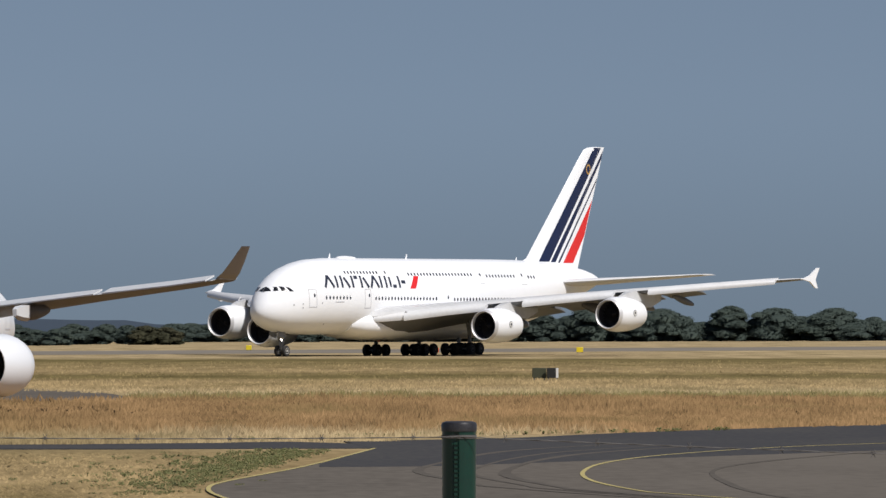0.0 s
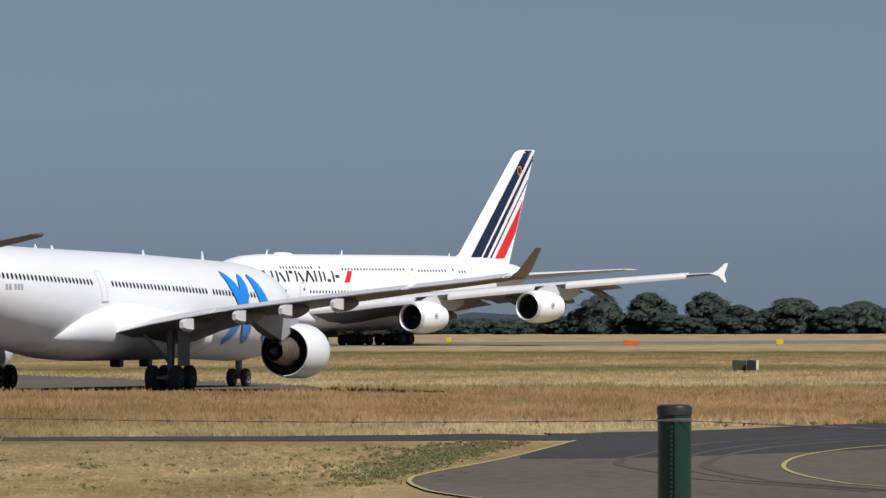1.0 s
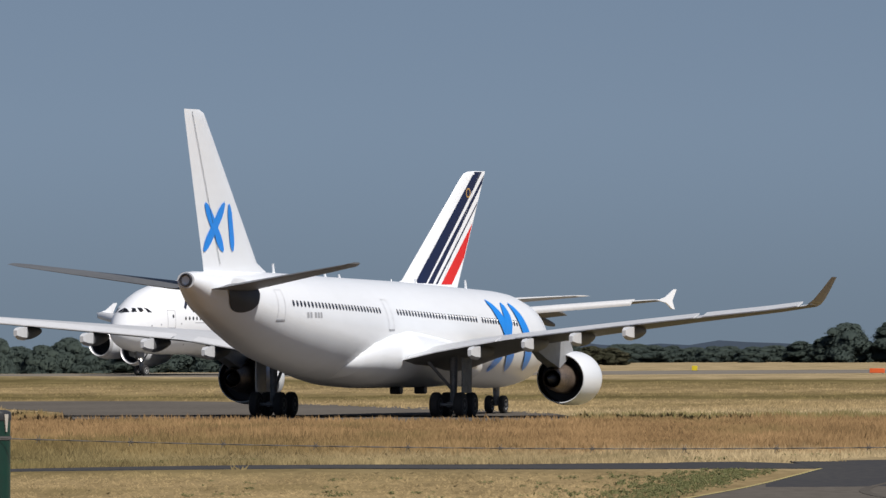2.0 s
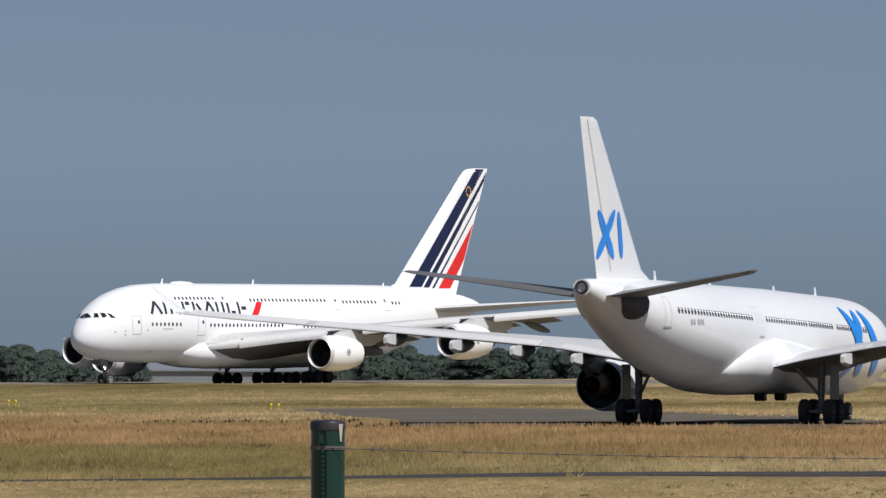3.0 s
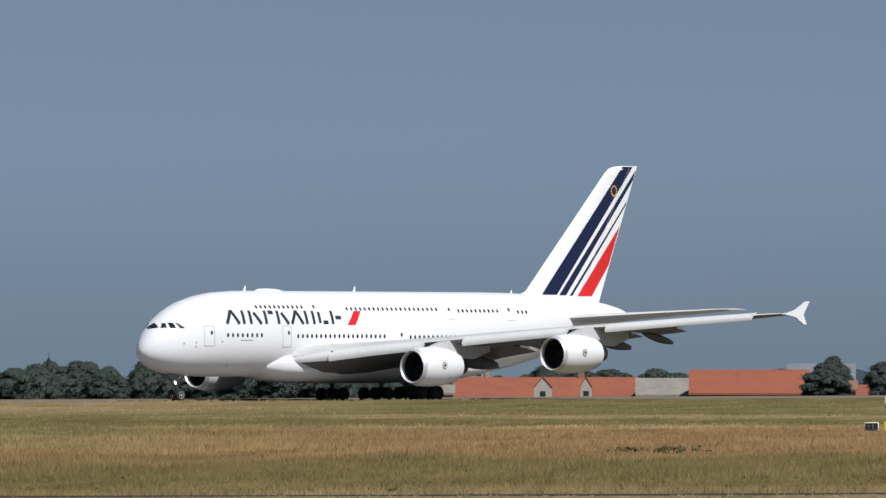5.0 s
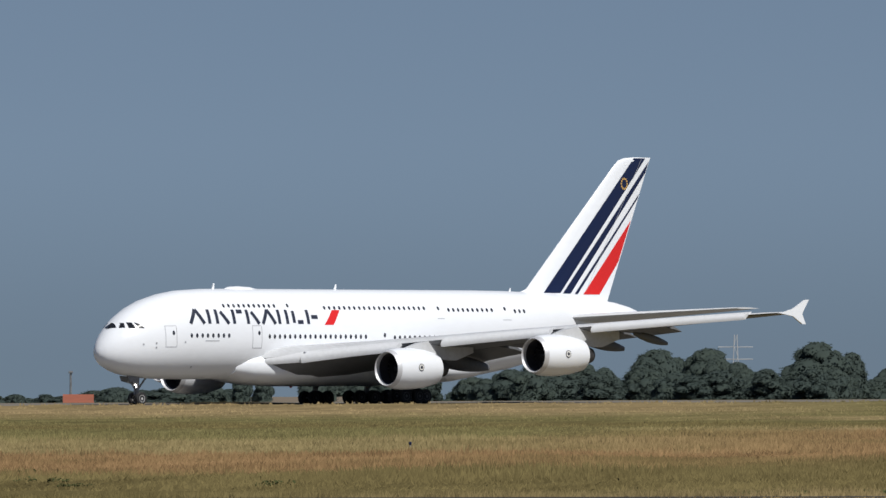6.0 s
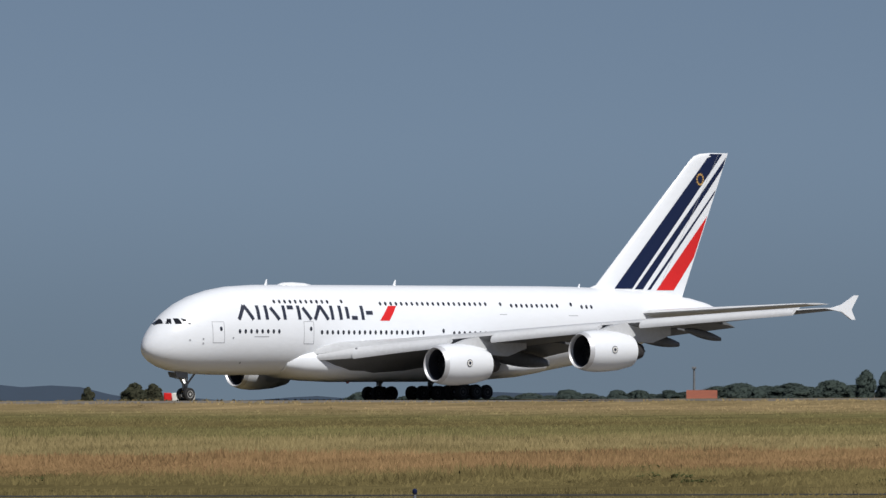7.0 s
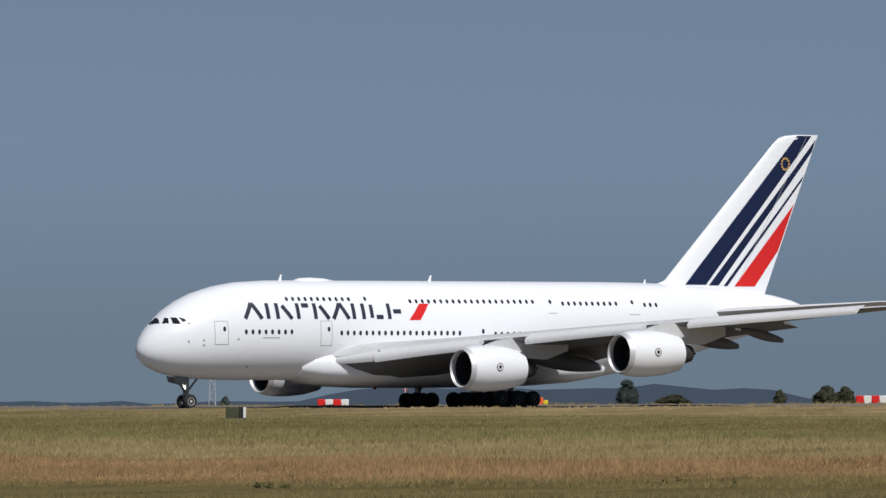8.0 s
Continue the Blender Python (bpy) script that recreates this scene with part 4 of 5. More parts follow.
dark = spline([(1.2, 341), (7.1, 349), (14.5, 371), (40, 430), (80, 500)]) + spline([(100, 470), (60, 400), (30, 340), (11.8, 302), (4.3, 285.5), (0.3, 283)]) + spline([(0.3, 288), (2.2, 322)])
sheet("asphalt_strip", dark, 0.036, 0.02, M["asphalt"], "darker newly laid asphalt strip", "apron")
road = [(3, 332), (-8, 327), (-17, 326), (-28.5, 314), (-40, 306.5), (-53, 301), (-75, 292), (-110, 275), (-160, 240)]
sheet("service_road", ribbon(spline(road, 3), [17, 15, 12, 11, 10, 9, 7, 5, 3.4, 2.6] + [2.0] * 5 + [1.2] * 10), 0.033, 0.1, M["asphalt"], "narrow dark asphalt service road", "road")
edge = spline([(2.2, 322), (-0.1, 284.6), (-2.2, 259), (-2.62, 249), (-2.3, 238.5), (-1.3, 228), (2.6, 204)])
sheet("yellow_edge_line", ribbon(edge, [0.12] * len(edge)), 0.044, 0.004, M["yellow"], "yellow line along the apron's edge", "marking")
guide = spline([(30, 352), (18, 330), (12.1, 309.9), (9.2, 292.2), (7.9, 274.5), (7.7, 258.8), (8.5, 244.1), (9.3, 239.5), (13, 222)])
sheet("yellow_guide_line", ribbon(guide, [0.13] * len(guide)), 0.044, 0.004, M["yellow"], "curved yellow taxi guide line", "marking")

M["rubber"] = worn("rubber_marks", (0.088, 0.080, 0.071), (0.11, 0.10, 0.088), 0.4, 0.9, 0.85, spec=0.0)
for off, wd in ((-2.0, .35), (-2.9, .22), (-4.3, .30), (3.4, .25)):
    arc = [(x + off * (1 + .05 * math.sin(k * .4)), y - 2.5 * off) for k, (x, y) in enumerate(guide[8:])]
    sheet("tyre_marks", ribbon(arc, [wd * (.6 + .5 * math.sin(k * .23) ** 2) for k in range(len(arc))]), 0.040, 0.003, M["rubber"], "dark curved tyre marks on the apron", "marking")


# ---- fence ----
def fence():
    ob = tagged(new("fence"), "round dark green steel fence posts with strands of barbed wire", "fence")
    places = [(2.46, 21.78, 4.262, .056), (0.363, 21.70, 4.299, .032), (-1.724, 21.56, 4.348, .060)]
    for x, y, top, drop in places:
        z0 = ground_z(x, y) - 0.05
        bm = bmesh.new()
        n = 28
        rings = []
        for z in (z0, top - 0.6, top - 0.018):
            ring = []
            for i in range(n):
                a = math.tau * i / n
                groove = 0.0045 if abs(((a - radians(258) + math.pi) % math.tau) - math.pi) < 0.2 else 0.0
                ring.append((x + (0.0385 - groove) * math.cos(a), y + (0.0385 - groove) * math.sin(a), z))
            rings.append(ring)
        p = part("post", loft(bm, rings), M["post"], ob, "dark green coated steel post")
        bm = bmesh.new()
        lathe(bm, [(-0.020, 0.0402), (-0.006, 0.0408), (0.0, 0.0385), (0.003, 0.03), (0.0035, 0.01)], (x, y, top), 28, "z", True, True)
        part("cap", bm, M["cap"], p, "black plastic post cap")
        bm = bmesh.new()
        for k in range(40):
            z = top - 0.05 - k * 0.0105
            a = radians(258)
            box(bm, x + 0.0375 * math.cos(a) - .004, x + 0.0375 * math.cos(a) + .004, y + 0.0375 * math.sin(a) - .004, y + 0.0375 * math.sin(a), z, z + 0.006)
        part("notched_rail", bm, M["post"], p)
        bm = bmesh.new()
        lathe(bm, [(-drop - .004, 0.0388), (-drop - .004, 0.0405), (-drop + .004, 0.0405), (-drop + .004, 0.0388)], (x, y, top), 24, "z")
        part("wire_clamp", bm, M["wire"], p, "galvanised wire band")
        if x < -1:                       # a pale dried streak down one post's cap
            bm = bmesh.new()
            for k in range(5):
                z, wd = top - .006 - .008 * k, .15 - .022 * k
                rings = [[(x + rr * math.cos(radians(320) + a), y + rr * math.sin(radians(320) + a), zz) for a, zz in ((-wd, z), (wd, z), (wd * .9, z - .008), (-wd * .9, z - .008))] for rr in (.0385, .0417)]
                loft(bm, rings)
            part("dried_streak", bm, M["plaster"], p, "pale dried streak")
    ends = [(x, y - 0.040, t - drop) for x, y, t, drop in places]
    ends[0] = (2.46, 21.74, 4.195)
    for (a, b), sag in zip(zip(ends, ends[1:]), (0.006, 0.012)):
        bm = bmesh.new()
        a, b = Vector(a), Vector(b)
        pts = [a.lerp(b, i / 40) - Vector((0, 0, 4 * sag * (i / 40) * (1 - i / 40))) for i in range(41)]
        for k in (0, 1):                 # two twisted wires
            rings = []
            for i in range(161):
                p = a.lerp(b, i / 160) - Vector((0, 0, 4 * sag * (i / 160) * (1 - i / 160)))
                ph = i * .55 + k * math.pi
                p = p + Vector((0, math.cos(ph), math.sin(ph))) * .0008
                rings.append([p + Vector((0, .0007 * math.cos(q), .0007 * math.sin(q))) for q in (0, 1.571, 3.142, 4.712)])
            loft(bm, rings)
        part("wire_strand", bm, M["wire"], ob, "twisted barbed wire strand")
        for i in range(2, 40, 4):
            bm = bmesh.new()
            for q in ((0.004, .002, .010), (-.004, -.002, .010), (.005, .003, -.009), (-.005, -.002, -.009)):
                rod(bm, pts[i], pts[i] + Vector(q), 0.0010, 0.0005, n=4)
            rod(bm, pts[i] - Vector((.006, 0, 0)), pts[i] + Vector((.006, 0, 0)), 0.0022, n=5)
            part("barb", bm, M["wire"], ob)
    return ob


fence()


# ---- airfield signs and markers ----
def facing(x, y, turn=0):
    return pose(x, y, ground_z(x, y), 0, 0, math.degrees(math.atan2(-x, y)) + turn)


def board(name, x, y, w, h, face, label, cat, turn=0, foot=0.12, parts=()):
    ob = tagged(new(name), label, cat)
    ob.matrix_basis = facing(x, y, turn)
    bm = bmesh.new()
    box(bm, -w / 2, w / 2, -0.1, 0.1, foot, foot + h, 0.03)
    body = part("panel", bm, M[face], ob)
    for sx in (-.35, .35):
        bm = bmesh.new()
        rod(bm, (sx * w, 0, -0.05), (sx * w, 0, foot + .03), 0.05)
        part("leg", bm, M["strut"], ob)
    for nm, x0, x1, z0, z1, mt in parts:
        bm = bmesh.new()
        box(bm, x0, x1, -0.13, -0.098, foot + z0, foot + z1, 0.006)
        part(nm, bm, M[mt], body)
    return ob


def small_things():
    board("taxi_sign", 16.08, 667.8, 1.0, .72, "sign_g", "olive-backed airfield sign standing in dry grass", "sign")
    board("taxi_sign", 17.0, 667.4, .82, .72, "sign_k", "black airfield sign with white end plate", "sign", parts=[("end_plate", .24, .41, .02, .70, "panel_w")])
    board("taxi_sign", -67.6, 546.2, .82, .52, "panel_w", "black location sign with white frame in the grass", "sign", parts=[("face", -.36, .36, .05, .47, "sign_k"), ("mark", -.22, -.12, .12, .38, "panel_w"), ("mark", .02, .12, .12, .38, "panel_w")])
    board("taxi_sign", -65.98, 545.0, 1.5, .56, "sign_y", "yellow direction sign with black bars of lettering", "sign", parts=[("letter_bar", -.58 + .22 * k, -.44 + .22 * k, .14, .42, "sign_k") for k in range(5)] + [("letter_bar", .56, .66, .12, .3, "sign_k")])
    board("taxi_sign", -246.05, 615.7, .84, .78, "sign_g", "olive airfield sign seen from behind", "sign")
    board("taxi_sign", -245.40, 616.0, .55, .78, "sign_k", "black airfield sign with white end plate", "sign", parts=[("end_plate", .08, .27, .02, .76, "panel_w")])
    for k, dx in enumerate((0, 1.0)):
        board("marker_panel", -105.0 + dx, 862.0 - dx * 2, .9, .62, "panel_grey", "grey and white marker panel near the runway", "marker panel", parts=[("stripe", -.45, -.3, 0, .62, "panel_w"), ("stripe", .33, .45, 0, .62, "panel_w")])
    for x, y in ((-77.0, 675), (-76.4, 674), (-54.8, 635), (-54.2, 634)):
        ob = tagged(new("edge_marker"), "small yellow edge marker on a stake in the grass", "marker")
        ob.matrix_basis = facing(x, y)
        bm = bmesh.new()
        rod(bm, (0, 0, -0.05), (0, 0, .3), .03)
        part("stake", bm, M["sign_y"], ob)
        bm = bmesh.new()
        lathe(bm, [(.26, .04), (.3, .09), (.4, .09), (.45, .04)], (0, 0, 0), 12, "z", True, True)
        part("head", bm, M["sign_y"], ob)
    board("runway_board", 14.3, 1124, 1.8, .55, "orange", "orange-red distance board beside the runway", "marker")
    board("runway_board", -7.7, 1200, .7, .6, "sign_y", "small yellow board beyond the runway", "marker")
    board("runway_board", 32.0, 1130, .8, .6, "sign_y", "small yellow board beyond the runway", "marker")
    for az, r, n in ((17.94, 905, 4), (21.175, 900, 4)):
        p = polar(az, r)
        ob = tagged(new("barrier"), "red and white striped plastic barrier beyond the runway", "barrier")
        ob.matrix_basis = facing(p.x, p.y, 8)
        for k in range(n):
            bm = bmesh.new()
            box(bm, -1.5 + .75 * k, -.76 + .75 * k, -.2, .2, 0, .78, .06)
            part("segment", bm, M["red" if k % 2 == 0 else "panel_w"], ob)
    p = polar(19.93, 890)
    ob = tagged(new("equipment_box"), "orange and yellow equipment box by the runway", "box")
    ob.matrix_basis = facing(p.x, p.y)
    part("case", box(bmesh.new(), -.6, .3, -.3, .3, 0, .75, .05), M["orange"], ob)
    part("lid", box(bmesh.new(), .3, .75, -.3, .3, 0, .5, .05), M["sign_y"], ob)
    for az, r, h, nm in ((20.74, 960, 1.4, "red"), (16.25, 1000, 1.4, "red")):
        p = polar(az, r)
        ob = tagged(new("mast"), "slender instrument mast beside the runway", "mast")
        ob.matrix_basis = facing(p.x, p.y)
        bm = bmesh.new()
        rod(bm, (0, 0, -.1), (0, 0, h + .8), .07, .05)
        part("pole", bm, M["panel_w"], ob)
        bm = bmesh.new()
        rod(bm, (-.25, 0, h + .6), (.25, 0, h + .6), .05)
        part("crossbar", bm, M[nm], ob)
    for x, y in ((-80.7, 272.0), (-100.7, 443.0)):
        ob = tagged(new("taxiway_light"), "small blue taxiway edge light in the grass", "light")
        ob.matrix_basis = facing(x, y)
        bm = bmesh.new()
        rod(bm, (0, 0, -.02), (0, 0, .3), .05, .04)
        part("stem", bm, M["strut"], ob)
        bm = bmesh.new()
        lathe(bm, [(.3, .06), (.34, .08), (.42, .07), (.46, .02)], (0, 0, 0), 12, "z", True, True)
        part("lens", bm, M["navy"], ob)


small_things()


# ---- village and hangars beyond the runway ----
def house(az0, az1, r, el, name, label, roof_mat, wall_mat, roof_part=0.6, deep=12.0):
    """A long house between two bearings whose ridge shows at the elevation el."""
    a, b = polar(az0, r), polar(az1, r)
    c = (a + b) / 2
    long = (b - a).length
    z0 = ground_z(c.x, c.y)
    h = EYE + r * math.tan(radians(el)) - z0
    ob = tagged(new(name), label, "building")
    ob.matrix_basis = pose(c.x, c.y, z0, 0, 0, (az0 + az1) / 2)
    eave = h * (1 - roof_part)
    bm = bmesh.new()
    box(bm, -long / 2, long / 2, 0, deep, -1, eave)
    wall = part("wall", bm, M[wall_mat], ob, smooth=False)
    bm = bmesh.new()
    o = .4
    prof = [(-o, eave - .15), (deep / 2, h), (deep + o, eave - .15), (deep + o, eave + .1), (deep / 2, h + .25), (-o, eave + .1)]
    rings = [[(sx * (long / 2 + .3), y, z) for y, z in prof] for sx in (-1, 1)]
    part("roof", loft(bm, rings), M[roof_mat], ob, smooth=False)
    for k in range(int(long / 7) if wall_mat != "hangar" else 0):
        x = -long / 2 + 3.5 + 7 * k
        bm = bmesh.new()
        box(bm, x - .5, x + .5, -.06, .1, eave * .45, eave * .8)
        part("window", bm, M["window"], wall, smooth=False)
    if long > 18:
        bm = bmesh.new()
        box(bm, long * .2 - .4, long * .2 + .4, deep / 2 - .4, deep / 2 + .4, h - .3, h + 1.0)
        part("chimney", bm, M["brick"], ob, smooth=False)
    return ob


def church():
    az, r = 9.45, 1800
    p = polar(az, r)
    z0 = ground_z(p.x, p.y)
    top, eave = EYE + r * math.tan(radians(.224)) - z0, EYE + r * math.tan(radians(.014)) - z0
    ob = tagged(new("church_tower"), "square stone church tower with steep slate spire", "church")
    ob.matrix_basis = pose(p.x, p.y, z0, 0, 0, az + 12)
    bm = bmesh.new()
    box(bm, -2.5, 2.5, 0, 5, -1, eave)
    wall = part("tower", bm, M["stone"], ob, smooth=False)
    bm = bmesh.new()
    rings = [[(x * k, 2.5 + y * k, z) for x, y in ((-1, -1), (1, -1), (1, 1), (-1, 1))] for k, z in ((2.85, eave - .1), (2.3, eave + 1.0), (.9, eave + (top - eave) * .62), (.08, top))]
    part("spire", loft(bm, rings), M["slate"], ob, "dark slate spire", smooth=False)
    for sx in (-1.1, 1.1):
        bm = bmesh.new()
        box(bm, sx - .5, sx + .5, -.05, .2, eave - 4.4, eave - 1.4)
        part("belfry_opening", bm, M["duct"], wall, smooth=False)
    bm = bmesh.new()
    box(bm, 2.2, 3.2, -.2, 1.0, -1, eave - 3)
    part("buttress", bm, M["stone"], ob, smooth=False)
    return ob


church()
house(9.56, 8.47, 1250, -.145, "long_house", "long farm building with red tiled roof", "tile_red", "brick", .8)
house(8.46, 8.16, 1240, -.15, "stone_house", "low house with grey stone-coloured roof", "stone", "stone", .7)
house(8.14, 7.44, 1230, -.10, "long_house", "long farm building with red tiled roof", "tile_red", "brick", .75)


def gable_house(az, r, wide, el):
    """A narrow plastered house that turns its gable to the airfield."""
    p = polar(az, r)
    z0 = ground_z(p.x, p.y)
    h = EYE + r * math.tan(radians(el)) - z0
    ob = tagged(new("gable_house"), "narrow pale plastered house with its gable to the airfield", "building")
    ob.matrix_basis = pose(p.x, p.y, z0, 0, 0, az)
    w, eave = wide / 2, h * .62
    bm = bmesh.new()
    loft(bm, [[(-w, y, -1), (w, y, -1), (w, y, eave), (0, y, h), (-w, y, eave)] for y in (0, 7)])
    wall = part("wall", bm, M["plaster"], ob, smooth=False)
    for sx in (-1, 1):
        bm = bmesh.new()
        loft(bm, [[(0, y, h + .02), (sx * (w + .15), y, eave - .15), (sx * (w + .15), y, eave - .02), (0, y, h + .15)] for y in (-.12, 7.1)])
        part("roof", bm, M["tile_red"], ob, smooth=False)
    bm = bmesh.new()
    box(bm, -.35, .35, -.05, .1, eave * .45, eave * .75)
    part("window", bm, M["window"], wall, smooth=False)
    return ob


for az, wide in ((9.03, 2.3), (8.77, 1.5)):
    gable_house(az, 1236, wide, -.135)
house(9.74, 9.57, 1240, -.19, "stone_house", "low grey stone house", "stone", "stone", .4)
house(7.15, 6.98, 1300, -.19, "small_house", "small house with red tiled roof", "tile_red", "brick", .6)
house(7.55, 7.16, 1500, -.06, "grey_shed", "grey gabled sheet-metal shed", "hangar", "hangar", .45, 20)
house(7.45, 7.15, 1230, -.165, "small_house", "red brick house by the hangars", "brick", "brick", .4)
house(5.7, 5.25, 1250, -.135, "hangar", "pale grey hangar beyond the trees", "hangar", "hangar", .25, 40)
house(5.22, 4.72, 1260, -.14, "hangar", "pale grey hangar beyond the trees", "hangar", "hangar", .25, 40)
house(14.88, 14.72, 1300, -.24, "small_house", "small house with red tiled roof", "tile_red", "brick", .6)


def pylon_mast(az, r, el, label):
    p = polar(az, r)
    z0 = ground_z(p.x, p.y)
    h = EYE + r * math.tan(radians(el)) - z0
    ob = tagged(new("lattice_mast"), label, "mast")
    ob.matrix_basis = pose(p.x, p.y, z0, 0, 0, az)
    for sx, sy in ((-1, -1), (1, -1), (1, 1), (-1, 1)):
        bm = bmesh.new()
        rod(bm, (sx * h * .06, sy * h * .06, -1), (sx * .3, sy * .3, h), .09, n=5)
        part("leg", bm, M["pole"], ob)
    bm = bmesh.new()
    for k in range(8):
        a, b = k / 8, (k + 1) / 8
        wa, wb = h * .06 * (1 - a) + .3 * a, h * .06 * (1 - b) + .3 * b
        s = 1 if k % 2 else -1
        for sy in (-1, 1):
            rod(bm, (-s * wa, sy * wa, a * h), (s * wb, sy * wb, b * h), .06, n=4)
    part("lattice", bm, M["pole"], ob)
    for zz in (.72, .86):
        bm = bmesh.new()
        rod(bm, (-h * .2, 0, h * zz), (h * .2, 0, h * zz), .1, n=5)
        part("arm", bm, M["pole"], ob)


p = polar(14.846, 1320)
ob = tagged(new("mast"), "slender dark mast behind the small house", "mast")
ob.matrix_basis = pose(p.x, p.y, ground_z(p.x, p.y), 0, 0, 14.8)
top = EYE + 1320 * math.tan(radians(-.098)) - ground_z(p.x, p.y)
part("pole", rod(bmesh.new(), (0, 0, -1), (0, 0, top), .2, .14), M["strut"], ob)
part("head", box(bmesh.new(), -.3, .3, -.3, .3, top - .1, top + .25, .05), M["strut"], ob)
pylon_mast(10.85, 2300, .13, "grey lattice power mast on the horizon")
pylon_mast(21.9, 2600, .02, "grey lattice power mast on the horizon")
pylon_mast(5.95, 2800, .09, "pale lattice mast far behind the hangars")
pylon_mast(6.1, 2800, .08, "pale lattice mast far behind the hangars")


# ---- trees ----
def leaf_cloud(rng, blobs, count, size):
    """Many small bent leaf clumps scattered through the shells of several blobs."""
    vs, fs, ns = [], [], []
    tot = sum(b[3] * b[4] for b in blobs)
    for cx, cy, cz, rx, rz in blobs:
        for _ in range(int(count * rx * rz / tot)):
            d = rng.normal(size=3)
            d /= np.linalg.norm(d)
            k = rng.uniform(.55, 1.06) if rng.random() < .8 else rng.uniform(.2, 1.2)
            c = np.array((cx, cy, cz)) + d * np.array((rx, rx, rz)) * k
            up = d + rng.normal(size=3) * .42
            up /= np.linalg.norm(up)
            a = np.cross(up, rng.normal(size=3))
            a /= np.linalg.norm(a)
            b = np.cross(up, a)
            s = size * rng.uniform(.55, 1.35)
            i = len(vs)
            nrm = -up * s * .3
            ns += [d] * 4
            vs += [c - a * s, c + b * s * .7 + nrm, c + a * s * rng.uniform(.6, 1.1), c - b * s * .7 + nrm]
            fs += [(i, i + 2, i + 1), (i, i + 3, i + 2)]
    return vs, fs, ns


PROFILES = {"poplar": [(.3, .9), (2, 1.25), (5, 1.4), (7.5, 1.05), (9.0, .5), (9.5, .1)],
            "column": [(.2, 1.5), (1.5, 1.75), (5, 1.85), (8, 1.7), (9.0, 1.25), (9.5, .5)],
            "conifer": [(.3, 2.4), (1.5, 2.9), (4, 2.2), (6.5, 1.2), (8.5, .45), (9.5, .06)],
            "wide": [(.2, 3.2), (1.5, 3.8), (3.5, 4.1), (5.6, 3.8), (7.4, 2.9), (8.6, 1.8), (9.4, .5)],
            "round": [(.2, 2.5), (1.8, 2.9), (4.0, 3.2), (6.2, 2.8), (7.8, 2.0), (8.9, 1.1), (9.5, .3)]}


def crown_lobes(g, prof, kind, lean):
    """Lobes of a crown: (centre, radius across, radius up) inside the kind's profile."""
    top, lobes = prof[-1][0], []
    if kind == "conifer":                # tiers of drooping boughs
        for k in range(34):
            z = .6 + 8.4 * (k / 34) ** .9
            r = lerp_rows(prof, z)[1] * g.uniform(.75, 1.12)
            a = k * 2.4 + g.normal(0, .3)
            for u in (.35, .72, 1.0):
                lobes.append(((r * u * math.cos(a), r * u * math.sin(a), z - .25 * u * r), .26 + .20 * r * (1.15 - u), .20 + .09 * r * (1.15 - u)))
        return lobes + [((0, 0, 9.2), .12, .5), ((0, 0, 8.5), .28, .5), ((0, 0, 7.2), .5, .8), ((0, 0, 5.2), .8, 1.4), ((0, 0, 2.8), 1.1, 1.6)]
    n = 16 if kind in ("poplar", "column") else 24
    for k in range(n):
        z = top * (.05 + .84 * (k + g.uniform(0, 1)) / n)
        r = lerp_rows(prof, z)[1]
        a = k * 2.4 + g.normal(0, .4)
        off = r * g.uniform(.35, .66)
        size = r * g.uniform(.36, .52) + .12
        up = min(size * g.uniform(.8, 1.0), max(.3, top - z))
        lobes.append(((off * math.cos(a) + lean[0] * z / 5, off * math.sin(a) + lean[1] * z / 5, z), size, up))
    r = lerp_rows(prof, top * .86)[1]
    return lobes + [((lean[0] * 1.7, lean[1] * 1.7, top * .88), r * .7, top * .12), ((lean[0], lean[1], top * .5), r * 1.3, top * .36)]


